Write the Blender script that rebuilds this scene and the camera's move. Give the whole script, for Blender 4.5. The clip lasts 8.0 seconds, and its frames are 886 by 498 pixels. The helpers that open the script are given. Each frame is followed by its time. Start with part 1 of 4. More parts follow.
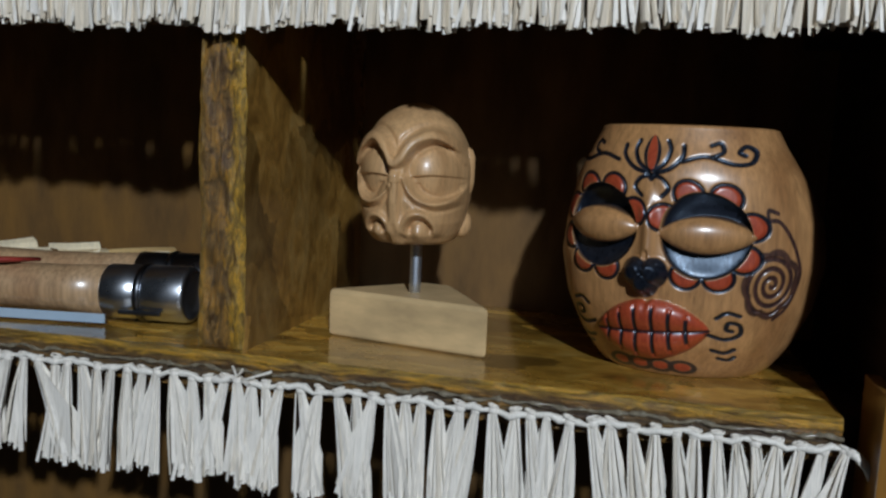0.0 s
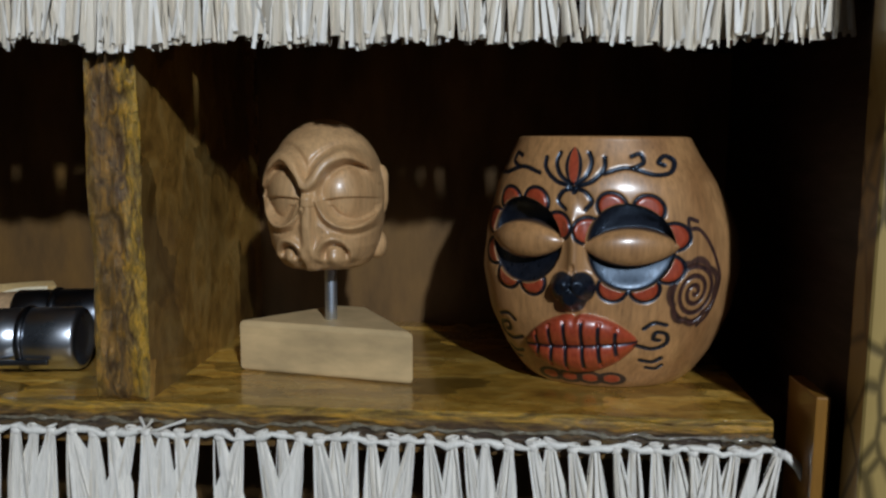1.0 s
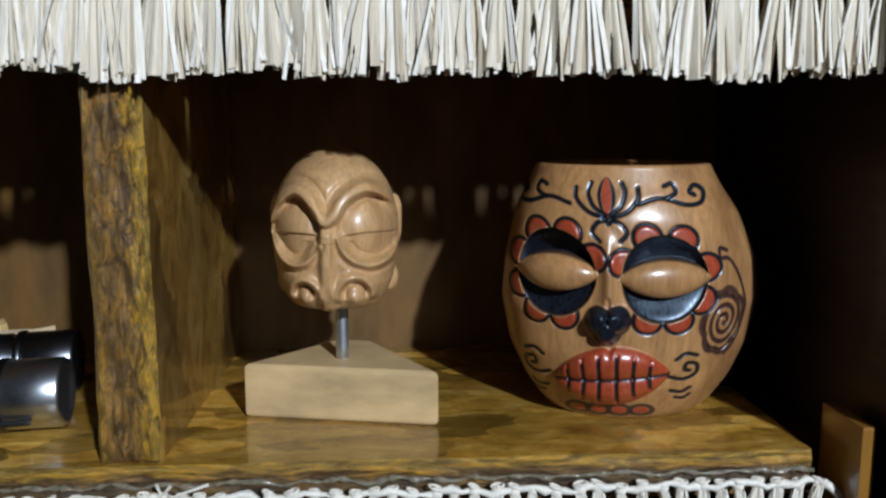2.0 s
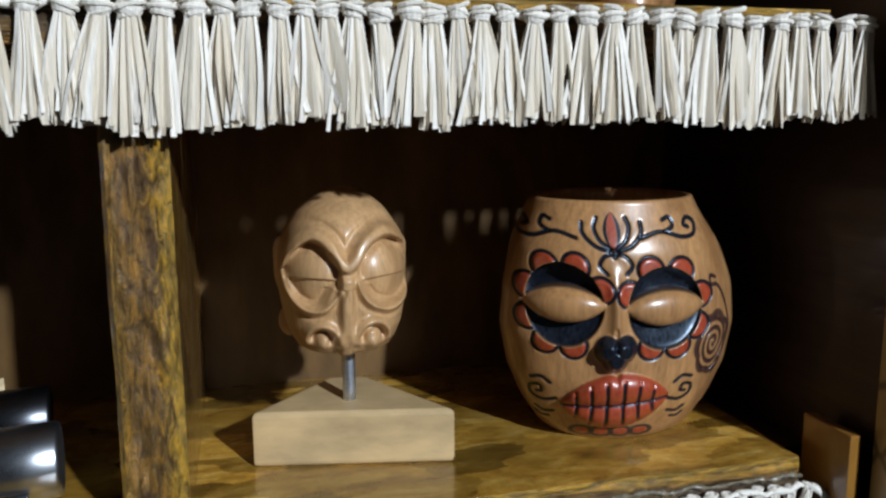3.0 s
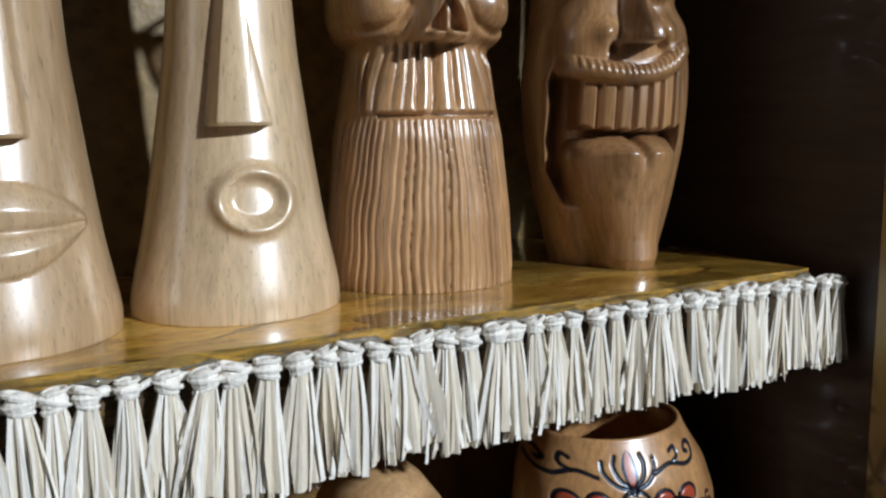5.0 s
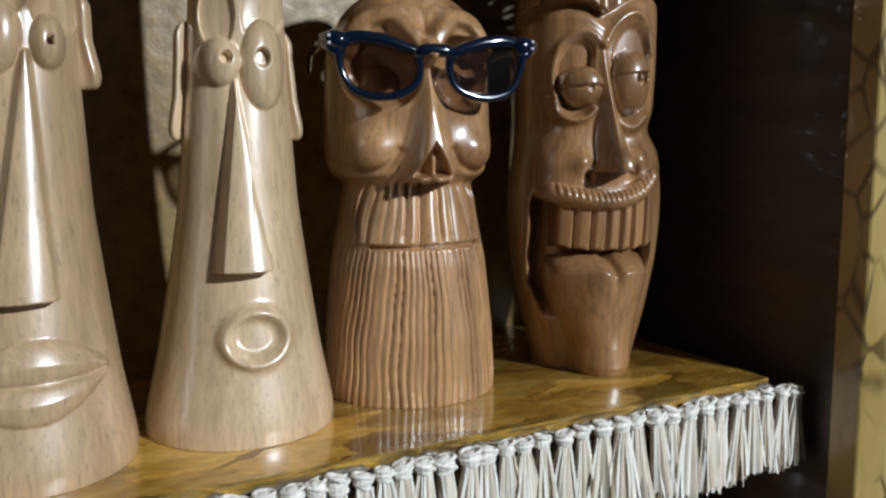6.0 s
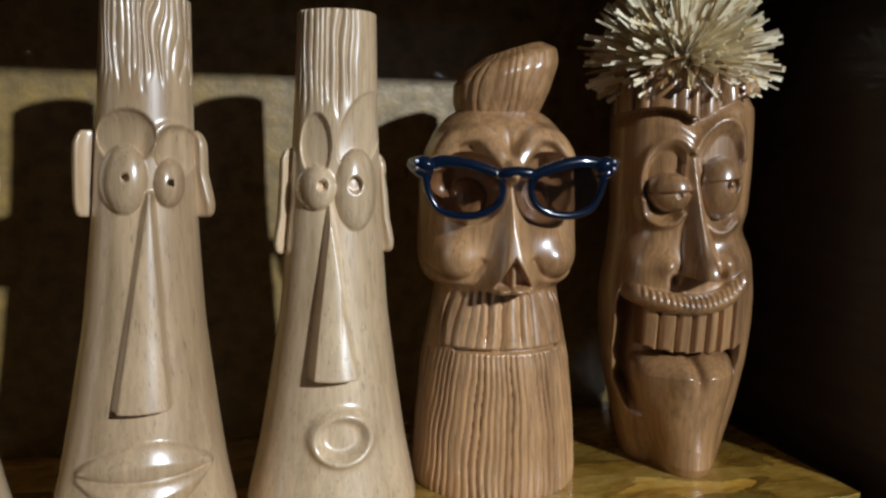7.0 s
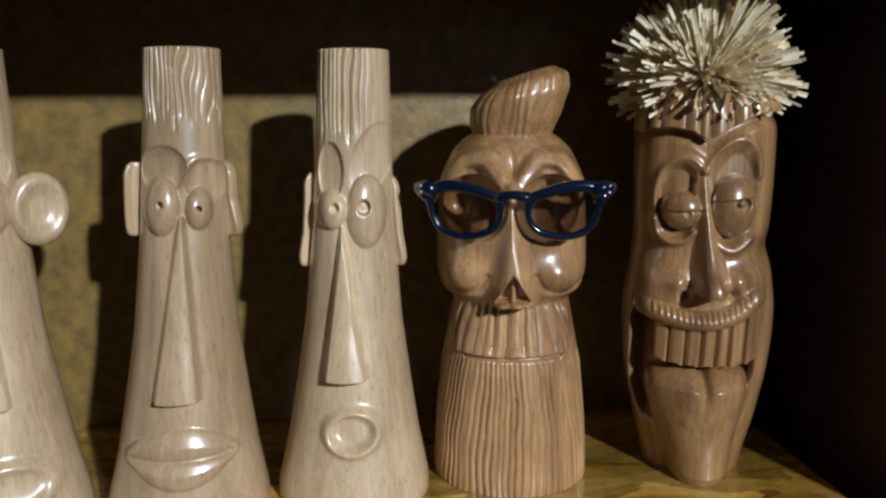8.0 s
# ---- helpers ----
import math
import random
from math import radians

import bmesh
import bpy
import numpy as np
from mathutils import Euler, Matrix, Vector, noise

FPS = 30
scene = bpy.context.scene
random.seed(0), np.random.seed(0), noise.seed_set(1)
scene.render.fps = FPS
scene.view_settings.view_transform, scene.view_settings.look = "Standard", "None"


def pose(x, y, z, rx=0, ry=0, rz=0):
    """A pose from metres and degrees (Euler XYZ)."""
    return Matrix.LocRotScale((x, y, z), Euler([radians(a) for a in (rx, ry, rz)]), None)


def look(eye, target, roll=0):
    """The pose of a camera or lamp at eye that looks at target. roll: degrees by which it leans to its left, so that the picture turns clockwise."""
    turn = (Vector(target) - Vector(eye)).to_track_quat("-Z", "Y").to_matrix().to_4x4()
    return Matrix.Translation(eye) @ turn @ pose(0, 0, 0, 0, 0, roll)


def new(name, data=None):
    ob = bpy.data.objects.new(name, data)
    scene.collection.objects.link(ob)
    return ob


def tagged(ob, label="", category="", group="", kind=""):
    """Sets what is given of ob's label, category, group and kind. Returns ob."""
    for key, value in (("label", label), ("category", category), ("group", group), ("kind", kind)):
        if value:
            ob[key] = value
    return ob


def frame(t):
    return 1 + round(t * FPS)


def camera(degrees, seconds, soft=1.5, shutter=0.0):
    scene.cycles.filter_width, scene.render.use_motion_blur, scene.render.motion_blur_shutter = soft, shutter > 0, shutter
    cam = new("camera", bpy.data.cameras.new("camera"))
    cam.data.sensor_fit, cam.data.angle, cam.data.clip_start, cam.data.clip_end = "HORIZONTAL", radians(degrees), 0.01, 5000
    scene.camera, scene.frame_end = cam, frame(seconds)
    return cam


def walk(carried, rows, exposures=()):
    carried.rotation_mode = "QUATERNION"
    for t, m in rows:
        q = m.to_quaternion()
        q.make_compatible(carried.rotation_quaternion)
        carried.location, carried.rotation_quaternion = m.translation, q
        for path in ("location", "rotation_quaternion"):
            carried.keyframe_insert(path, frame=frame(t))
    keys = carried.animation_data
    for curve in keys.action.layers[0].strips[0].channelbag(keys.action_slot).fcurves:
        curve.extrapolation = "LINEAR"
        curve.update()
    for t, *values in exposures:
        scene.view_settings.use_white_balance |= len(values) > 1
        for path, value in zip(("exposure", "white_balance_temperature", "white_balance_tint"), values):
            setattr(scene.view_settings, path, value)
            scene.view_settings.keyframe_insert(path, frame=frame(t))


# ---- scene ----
cam = camera(57.6, 8.0, soft=2.5)
PATH = [
    (0, (0.052, -0.328, 1.298), (-0.401, 1.604, 1.048), 2.4),
    (0.5, (0.045, -0.322, 1.305), (-0.262, 1.638, 1.056), 1.3),
    (1, (0.029, -0.314, 1.309), (-0.12, 1.663, 1.046), 0.3),
    (1.5, (-0.001, -0.305, 1.318), (-0.044, 1.677, 1.055), 0.2),
    (1.7, (-0.012, -0.299, 1.321), (0.0, 1.683, 1.048), 0.0),
    (2.8, (-0.082, -0.289, 1.347), (0.347, 1.633, 0.999), 0.2),
    (3, (-0.097, -0.283, 1.349), (0.389, 1.63, 1.022), -0.3),
    (3.5, (-0.132, -0.268, 1.351), (0.495, 1.601, 1.014), -0.6),
    (4, (-0.156, -0.246, 1.374), (0.642, 1.557, 1.041), -0.1),
    (4.5, (-0.174, -0.219, 1.402), (0.692, 1.556, 1.088), -0.4),
    (5, (-0.184, -0.236, 1.453), (0.764, 1.503, 1.172), -0.9),
    (5.2, (-0.188, -0.244, 1.467), (0.78, 1.487, 1.208), -0.8),
    (6.3, (-0.182, -0.273, 1.517), (0.677, 1.516, 1.268), 0.1),
    (6.5, (-0.178, -0.278, 1.527), (0.615, 1.542, 1.279), 0.3),
    (7, (-0.167, -0.289, 1.556), (0.43, 1.603, 1.296), 0.3),
    (7.5, (-0.142, -0.319, 1.574), (0.339, 1.599, 1.277), 0.2),
    (8, (-0.107, -0.329, 1.585), (0.121, 1.627, 1.235), -0.4),
]
walk(cam, [(t, look(eye, target, roll)) for t, eye, target, roll in PATH],
     exposures=[(0, -0.68), (0.5, -0.74), (1, -0.74), (1.5, -0.36), (3, -0.10), (4, -0.12), (5, -0.10), (6.5, -0.18), (8, -0.24)])

# ---- world, lamp ----
world = bpy.data.worlds.new("room_dark")
scene.world = world
world.use_nodes = True
world.node_tree.nodes["Background"].inputs[0].default_value = (0.5, 0.6, 0.8, 1)
world.node_tree.nodes["Background"].inputs[1].default_value = 0.0002

lamp_data = bpy.data.lights.new("room_lamp", "POINT")
lamp_data.energy, lamp_data.shadow_soft_size, lamp_data.color = 335.0, 0.042, (0.86, 0.96, 1.08)
lamp = new("room_lamp", lamp_data)
lamp.location = (0.86, -2.16, 2.43)


# ---- materials ----
def nodes_of(name):
    m = bpy.data.materials.new(name)
    m.use_nodes = True
    nt = m.node_tree
    return m, nt, nt.nodes["Principled BSDF"]


def link(nt, a, b):
    nt.links.new(a, b)


def tex_coords(nt, scale, kind="Object", rot=(0, 0, 0)):
    c = nt.nodes.new("ShaderNodeTexCoord")
    mp = nt.nodes.new("ShaderNodeMapping")
    mp.inputs["Scale"].default_value = scale
    mp.inputs["Rotation"].default_value = rot
    link(nt, c.outputs[kind], mp.inputs["Vector"])
    return mp.outputs["Vector"]


def noise_tex(nt, vec, scale=1.0, detail=4.0, rough=0.55, distort=0.0):
    n = nt.nodes.new("ShaderNodeTexNoise")
    n.inputs["Scale"].default_value, n.inputs["Detail"].default_value = scale, detail
    n.inputs["Roughness"].default_value, n.inputs["Distortion"].default_value = rough, distort
    link(nt, vec, n.inputs["Vector"])
    return n.outputs["Fac"]


def ramp(nt, fac, stops):
    r = nt.nodes.new("ShaderNodeValToRGB")
    e = r.color_ramp.elements
    while len(e) < len(stops):
        e.new(0.5)
    for el, (p, c) in zip(e, stops):
        el.position, el.color = p, (*c, 1) if len(c) == 3 else c
    link(nt, fac, r.inputs[0])
    return r.outputs[0]


def mix(nt, kind, fac, a, b):
    m = nt.nodes.new("ShaderNodeMix")
    m.data_type, m.blend_type = "RGBA", kind
    for sock, v in ((m.inputs[0], fac), (m.inputs[6], a), (m.inputs[7], b)):
        if hasattr(v, "is_linked"):
            link(nt, v, sock)
        elif isinstance(v, (int, float)):
            sock.default_value = v
        else:
            sock.default_value = (*v, 1)
    return m.outputs[2]


def bump(nt, height, strength, dist, normal=None):
    b = nt.nodes.new("ShaderNodeBump")
    b.inputs["Strength"].default_value, b.inputs["Distance"].default_value = strength, dist
    link(nt, height, b.inputs["Height"])
    if normal:
        link(nt, normal, b.inputs["Normal"])
    return b.outputs["Normal"]


def grey(v):
    return (v, v, v)


def carved_wood(name, base, dark, rough=0.3, pores=0.5, streaks=0.62, coat=1.0):
    """Oiled close-grained wood with upright grain, small dark pores and a soft sheen."""
    m, nt, p = nodes_of(name)
    tone = noise_tex(nt, tex_coords(nt, (38, 38, 7)), 1.0, 4.0, 0.55, 0.5)
    grain = noise_tex(nt, tex_coords(nt, (520, 520, 24)), 1.0, 3.0, 0.6)
    pore = noise_tex(nt, tex_coords(nt, (1300, 1300, 110)), 1.0, 2.0, 0.5)
    col = ramp(nt, tone, [(0.34, dark), (0.5, base), (0.66, tuple(min(1, c * 1.22) for c in base))])
    col = mix(nt, "MULTIPLY", 0.9, col, ramp(nt, grain, [(0.3, grey(streaks)), (0.62, grey(1.10))]))
    dots = ramp(nt, pore, [(0.30, grey(0.42)), (0.40, grey(1.0))])
    col = mix(nt, "MULTIPLY", pores, col, dots)
    link(nt, col, p.inputs["Base Color"])
    link(nt, ramp(nt, tone, [(0.3, grey(rough + 0.14)), (0.7, grey(rough + 0.02))]), p.inputs["Roughness"])
    p.inputs["Coat Weight"].default_value, p.inputs["Coat Roughness"].default_value, p.inputs["Coat IOR"].default_value = coat, 0.26, 1.65
    n = bump(nt, grain, 0.12, 0.0006)
    link(nt, bump(nt, dots, 0.12, 0.0003, n), p.inputs["Normal"])
    return m


def varnished_board(name, tones, scale, rough, rot=(0, 0, 0), coat=0.8, flakes=0.5):
    """Strand board under thick amber varnish: streaked grain, a few pale flakes, dark stains."""
    m, nt, p = nodes_of(name)
    vec = tex_coords(nt, scale, rot=rot)
    streak = noise_tex(nt, vec, 1.0, 6.0, 0.62, 1.2)
    fine = noise_tex(nt, tex_coords(nt, tuple(c * 6 for c in scale), rot=rot), 1.0, 4.0, 0.65)
    stain = noise_tex(nt, tex_coords(nt, (19, 19, 19)), 1.0, 5.0, 0.6)
    v = nt.nodes.new("ShaderNodeTexVoronoi")
    v.inputs["Scale"].default_value = 1.25
    vs = tex_coords(nt, tuple(c * 0.55 for c in scale), rot=(rot[0], rot[1], rot[2] + 0.5))
    warp = nt.nodes.new("ShaderNodeVectorMath")
    warp.operation = "ADD"
    nz = nt.nodes.new("ShaderNodeTexNoise")
    nz.inputs["Scale"].default_value, nz.inputs["Detail"].default_value = 1.3, 5.0
    link(nt, vs, nz.inputs["Vector"])
    link(nt, vs, warp.inputs[0])
    link(nt, nz.outputs["Color"], warp.inputs[1])
    link(nt, warp.outputs[0], v.inputs["Vector"])
    bw = nt.nodes.new("ShaderNodeRGBToBW")
    link(nt, v.outputs["Color"], bw.inputs[0])
    col = ramp(nt, streak, [(0.30, tones[0]), (0.50, tones[1]), (0.72, tones[2])])
    flake = ramp(nt, bw.outputs[0], [(0.30, grey(0.55)), (0.34, grey(0.85)), (0.55, grey(0.95)), (0.58, grey(1.2)), (0.72, grey(1.2)), (0.75, grey(1.7))])
    col = mix(nt, "MULTIPLY", flakes, col, flake)
    col = mix(nt, "MULTIPLY", 0.7, col, ramp(nt, fine, [(0.3, grey(0.6)), (0.65, grey(1.1))]))
    col = mix(nt, "MULTIPLY", 0.55, col, ramp(nt, stain, [(0.3, grey(0.45)), (0.6, grey(1.05))]))
    link(nt, col, p.inputs["Base Color"])
    link(nt, ramp(nt, stain, [(0.3, grey(rough + 0.15)), (0.7, grey(rough))]), p.inputs["Roughness"])
    p.inputs["Coat Weight"].default_value, p.inputs["Coat Roughness"].default_value = coat, 0.06
    n = bump(nt, bw.outputs[0], 0.12, 0.0008)
    n = bump(nt, fine, 0.25, 0.0005, n)
    n = bump(nt, streak, 0.3, 0.0010, n)
    link(nt, n, p.inputs["Normal"])
    link(nt, bump(nt, stain, 0.25, 0.003), p.inputs["Coat Normal"])
    return m


def plain(name, base, rough=0.5, metal=0.0, var=0.25, scale=90, coat=0.0, bumpy=0.15, stretch=(1, 1, 1)):
    m, nt, p = nodes_of(name)
    t = noise_tex(nt, tex_coords(nt, tuple(scale * c for c in stretch)), 1.0, 5.0, 0.6)
    lo, hi = tuple(c * (1 - var) for c in base), tuple(min(1, c * (1 + var * 0.6)) for c in base)
    link(nt, ramp(nt, t, [(0.3, lo), (0.7, hi)]), p.inputs["Base Color"])
    link(nt, ramp(nt, t, [(0.3, grey(min(1, rough * 1.3))), (0.7, grey(rough * 0.85))]), p.inputs["Roughness"])
    p.inputs["Metallic"].default_value, p.inputs["Coat Weight"].default_value = metal, coat
    link(nt, bump(nt, t, bumpy, 0.0006), p.inputs["Normal"])
    return m


PALE_WOOD = carved_wood("pale_carved_wood", (0.475, 0.320, 0.180), (0.355, 0.227, 0.117), 0.27, 0.6, 0.86)
BLOND_WOOD = carved_wood("blond_carved_wood", (0.59, 0.422, 0.252), (0.45, 0.302, 0.164), 0.27, 0.6, 0.86)
BROWN_WOOD = carved_wood("brown_carved_wood", (0.45, 0.244, 0.106), (0.30, 0.149, 0.059), 0.30, 0.6)
TAN_WOOD = carved_wood("tan_carved_wood", (0.35, 0.182, 0.074), (0.21, 0.102, 0.040), 0.28, 0.5)
SKULL_WOOD = carved_wood("honey_carved_wood", (0.44, 0.226, 0.088), (0.31, 0.146, 0.052), 0.34, 0.35, 0.72, 0.7)
HEAD_WOOD = carved_wood("light_honey_carved_wood", (0.53, 0.315, 0.145), (0.40, 0.220, 0.092), 0.38, 0.45, 0.80, 0.35)
BLOCK_WOOD = plain("sanded_block_wood", (0.60, 0.425, 0.215), 0.5, 0, 0.30, 30, 0.1, 0.05, (1, 1, 2.5))
SHELF = varnished_board("varnished_shelf_board", ((0.24, 0.112, 0.016), (0.42, 0.226, 0.034), (0.58, 0.37, 0.095)), (30, 70, 70), 0.20, (0, 0, 0.25), 0.9, 1.0)
PANEL = varnished_board("varnished_divider_board", ((0.13, 0.062, 0.013), (0.29, 0.155, 0.034), (0.44, 0.28, 0.09)), (34, 40, 26), 0.25, (0.6, 0, 0), 0.8, 1.0)
BACK_HIGH = plain("speckled_yellow_back_board", (0.240, 0.152, 0.044), 0.4, 0, 0.4, 110, 0.25, 0.9)


def torn_edge(name, axis, lo, hi, stops, scale):
    """Rough sawn edge of a varnished board: amber skins over bark-brown core, streaked along its length."""
    m, nt, p = nodes_of(name)
    c = nt.nodes.new("ShaderNodeTexCoord")
    sep = nt.nodes.new("ShaderNodeSeparateXYZ")
    link(nt, c.outputs["Object"], sep.inputs[0])
    streak = noise_tex(nt, tex_coords(nt, scale), 1.0, 6.0, 0.65, 0.8)
    fine = noise_tex(nt, tex_coords(nt, tuple(q * 4 for q in scale)), 1.0, 4.0, 0.65)
    mp = nt.nodes.new("ShaderNodeMapRange")
    mp.inputs["From Min"].default_value, mp.inputs["From Max"].default_value = lo, hi
    link(nt, sep.outputs[axis], mp.inputs["Value"])
    wob = nt.nodes.new("ShaderNodeMath")
    wob.operation = "MULTIPLY_ADD"
    wob.inputs[1].default_value, wob.inputs[2].default_value = 0.55, -0.275
    link(nt, streak, wob.inputs[0])
    add = nt.nodes.new("ShaderNodeMath")
    add.operation = "ADD"
    link(nt, mp.outputs[0], add.inputs[0])
    link(nt, wob.outputs[0], add.inputs[1])
    col = ramp(nt, add.outputs[0], stops)
    col = mix(nt, "MULTIPLY", 0.95, col, ramp(nt, streak, [(0.36, (0.42, 0.34, 0.26)), (0.47, grey(0.9)), (0.60, (1.9, 1.65, 0.9))]))
    col = mix(nt, "MULTIPLY", 0.8, col, ramp(nt, fine, [(0.3, grey(0.45)), (0.62, grey(1.15))]))
    link(nt, col, p.inputs["Base Color"])
    p.inputs["Roughness"].default_value = 0.3
    p.inputs["Coat Weight"].default_value, p.inputs["Coat Roughness"].default_value = 0.4, 0.14
    n = bump(nt, streak, 1.0, 0.003)
    n = bump(nt, fine, 0.8, 0.0010, n)
    link(nt, n, p.inputs["Normal"])
    link(nt, n, p.inputs["Coat Normal"])
    return m


AMBER, BARK = (0.34, 0.20, 0.035), (0.21, 0.118, 0.038)
EDGE = torn_edge("torn_divider_edge", 0, -0.1415, -0.119, [(0.0, AMBER), (0.14, (0.30, 0.17, 0.035)), (0.24, BARK), (0.66, BARK), (0.78, AMBER), (1.0, (0.36, 0.23, 0.045))], (330, 330, 105))
BACK = plain("brown_back_board", (0.155, 0.078, 0.018), 0.6, 0, 0.45, 46, 0.0, 0.3, (1, 1, 0.35))
# near-black base colour carries the shade of the unlit side board
DARK_WALL = plain("shade_dark_side_board", (0.024, 0.010, 0.005), 0.5, 0, 0.4, 40, 0.15, 0.2, (0.4, 0.4, 3))
ROOM = plain("dim_room_plaster", (0.006, 0.006, 0.006), 0.9, 0, 0.2, 4)


def raffia(name, pale, tan):
    m, nt, p = nodes_of(name)
    g = nt.nodes.new("ShaderNodeNewGeometry")
    streak = noise_tex(nt, tex_coords(nt, (1500, 1500, 60)), 1.0, 3.0, 0.6)
    col = ramp(nt, g.outputs["Random Per Island"], [(0.0, tan), (0.35, pale), (1.0, tuple(min(1, c * 1.12) for c in pale))])
    col = mix(nt, "MULTIPLY", 0.8, col, ramp(nt, streak, [(0.28, grey(0.74)), (0.6, grey(1.04))]))
    link(nt, col, p.inputs["Base Color"])
    p.inputs["Roughness"].default_value = 0.5
    p.inputs["Sheen Weight"].default_value = 0.1
    link(nt, bump(nt, streak, 0.35, 0.0004), p.inputs["Normal"])
    return m


STRAW = raffia("bleached_raffia", (0.85, 0.80, 0.715), (0.72, 0.62, 0.47))
CORD = raffia("twisted_raffia_cord", (0.82, 0.78, 0.70), (0.72, 0.66, 0.54))
HAIR_STRAW = raffia("golden_raffia", (0.90, 0.79, 0.56), (0.58, 0.39, 0.15))
CHROME = plain("polished_steel", (0.60, 0.64, 0.70), 0.30, 1.0, 0.15, 50, 0.0, 0.02)
DARK_STEEL = plain("dark_polished_steel", (0.14, 0.15, 0.17), 0.3, 1.0, 0.2, 50, 0.0, 0.02)
PIN_STEEL = plain("brushed_pin_steel", (0.60, 0.66, 0.75), 0.42, 1.0, 0.2, 200, 0.0, 0.05, (1, 1, 8))
BLUE_PLASTIC = plain("glossy_navy_plastic", (0.0022, 0.0075, 0.020), 0.12, 0, 0.2, 60, 1.0, 0.02)


def tinted_lens():
    m, nt, p = nodes_of("dark_tinted_lens")
    clear, gloss, both = nt.nodes.new("ShaderNodeBsdfTransparent"), nt.nodes.new("ShaderNodeBsdfGlossy"), nt.nodes.new("ShaderNodeMixShader")
    clear.inputs["Color"].default_value = (0.62, 0.56, 0.52, 1)
    gloss.inputs["Roughness"].default_value = 0.08
    both.inputs[0].default_value = 0.03
    link(nt, clear.outputs[0], both.inputs[1])
    link(nt, gloss.outputs[0], both.inputs[2])
    link(nt, both.outputs[0], nt.nodes["Material Output"].inputs["Surface"])
    return m


LENS = tinted_lens()
GLUE = plain("dried_clear_glue", (0.20, 0.17, 0.12), 0.12, 0, 0.5, 300, 1.0, 0.5)


# ---- helpers for meshes ----
def mesh_object(name, verts, faces, material, smooth=True, parent=None, label=""):
    me = bpy.data.meshes.new(name)
    me.from_pydata(verts, [], faces)
    me.update()
    if smooth:
        me.polygons.foreach_set("use_smooth", [True] * len(me.polygons))
    if material:
        me.materials.append(material)
    ob = new(name, me)
    if parent:
        ob.parent = parent
    if label:
        ob["label"] = label
    return ob


def part(name, bm, material, parent=None, label="", smooth=False):
    me = bpy.data.meshes.new(name)
    bm.to_mesh(me)
    bm.free()
    if smooth:
        me.polygons.foreach_set("use_smooth", [True] * len(me.polygons))
    me.materials.append(material)
    ob = new(name, me)
    if parent:
        ob.parent = parent
    if label:
        ob["label"] = label
    return ob


def box_bm(x0, x1, y0, y1, z0, z1, bevel=0.0, seg=2):
    bm = bmesh.new()
    bmesh.ops.create_cube(bm, size=1.0)
    for v in bm.verts:
        v.co = Vector(((x0 + x1) / 2 + v.co.x * (x1 - x0), (y0 + y1) / 2 + v.co.y * (y1 - y0), (z0 + z1) / 2 + v.co.z * (z1 - z0)))
    if bevel:
        bmesh.ops.bevel(bm, geom=list(bm.edges), offset=bevel, segments=seg, profile=0.7, affect="EDGES")
    return bm


def tube(path, radii, sides=10, closed=False, flat=1.0):
    """Vertices and faces of a tube along a path; radii one a point."""
    path = [Vector(p) for p in path]
    n = len(path)
    verts, faces = [], []
    up = Vector((0.13, 0.31, 0.94)).normalized()
    for i, p in enumerate(path):
        a, b = path[(i - 1) % n if closed else max(i - 1, 0)], path[(i + 1) % n if closed else min(i + 1, n - 1)]
        d = (b - a).normalized()
        s = d.cross(up)
        s = s.normalized() if s.length > 1e-6 else Vector((1, 0, 0))
        t = s.cross(d)
        for k in range(sides):
            w = 2 * math.pi * k / sides
            verts.append(p + (s * math.cos(w) + t * (math.sin(w) * flat)) * radii[i])
    for i in range(n if closed else n - 1):
        j = (i + 1) % n
        for k in range(sides):
            l = (k + 1) % sides
            faces.append((i * sides + k, i * sides + l, j * sides + l, j * sides + k))
    if not closed:
        faces.append(tuple(range(sides))[::-1])
        faces.append(tuple((n - 1) * sides + k for k in range(sides)))
    return verts, faces


def join(*pieces):
    verts, faces = [], []
    for v, f in pieces:
        o = len(verts)
        verts += list(v)
        faces += [tuple(i + o for i in q) for q in f]
    return verts, faces


def rough_slab(x0, x1, y0, y1, z0, z1, step, amount, seed):
    """A board whose front edge is torn and uneven: a lattice box with its front pushed about."""
    nx, nz = max(2, int((x1 - x0) / step)), max(2, int((z1 - z0) / step))
    bm = bmesh.new()
    bmesh.ops.create_grid(bm, x_segments=nx, y_segments=nz, size=0.5)
    front = list(bm.verts)
    for v in front:
        v.co = Vector((x0 + (v.co.x + 0.5) * (x1 - x0), y0, z0 + (v.co.y + 0.5) * (z1 - z0)))
    edge = [e for e in bm.edges if e.is_boundary]
    ext = bmesh.ops.extrude_edge_only(bm, edges=edge)
    back = [g for g in ext["geom"] if isinstance(g, bmesh.types.BMVert)]
    for v in back:
        v.co.y = y1
    bmesh.ops.contextual_create(bm, geom=[e for e in bm.edges if e.is_boundary])
    bmesh.ops.recalc_face_normals(bm, faces=bm.faces)
    for v in front:
        q = Vector((v.co.x * (45 if z1 - z0 > x1 - x0 else 12), seed, v.co.z * (12 if z1 - z0 > x1 - x0 else 45)))
        v.co.y += amount * noise.noise(q * 3.1) + 0.5 * amount * noise.noise(q * 9.0)
        ex = min(v.co.x - x0, x1 - v.co.x, v.co.z - z0, z1 - v.co.z)
        v.co.y += amount * 0.9 * max(0.0, 1 - ex / 0.003) ** 2
    return bm


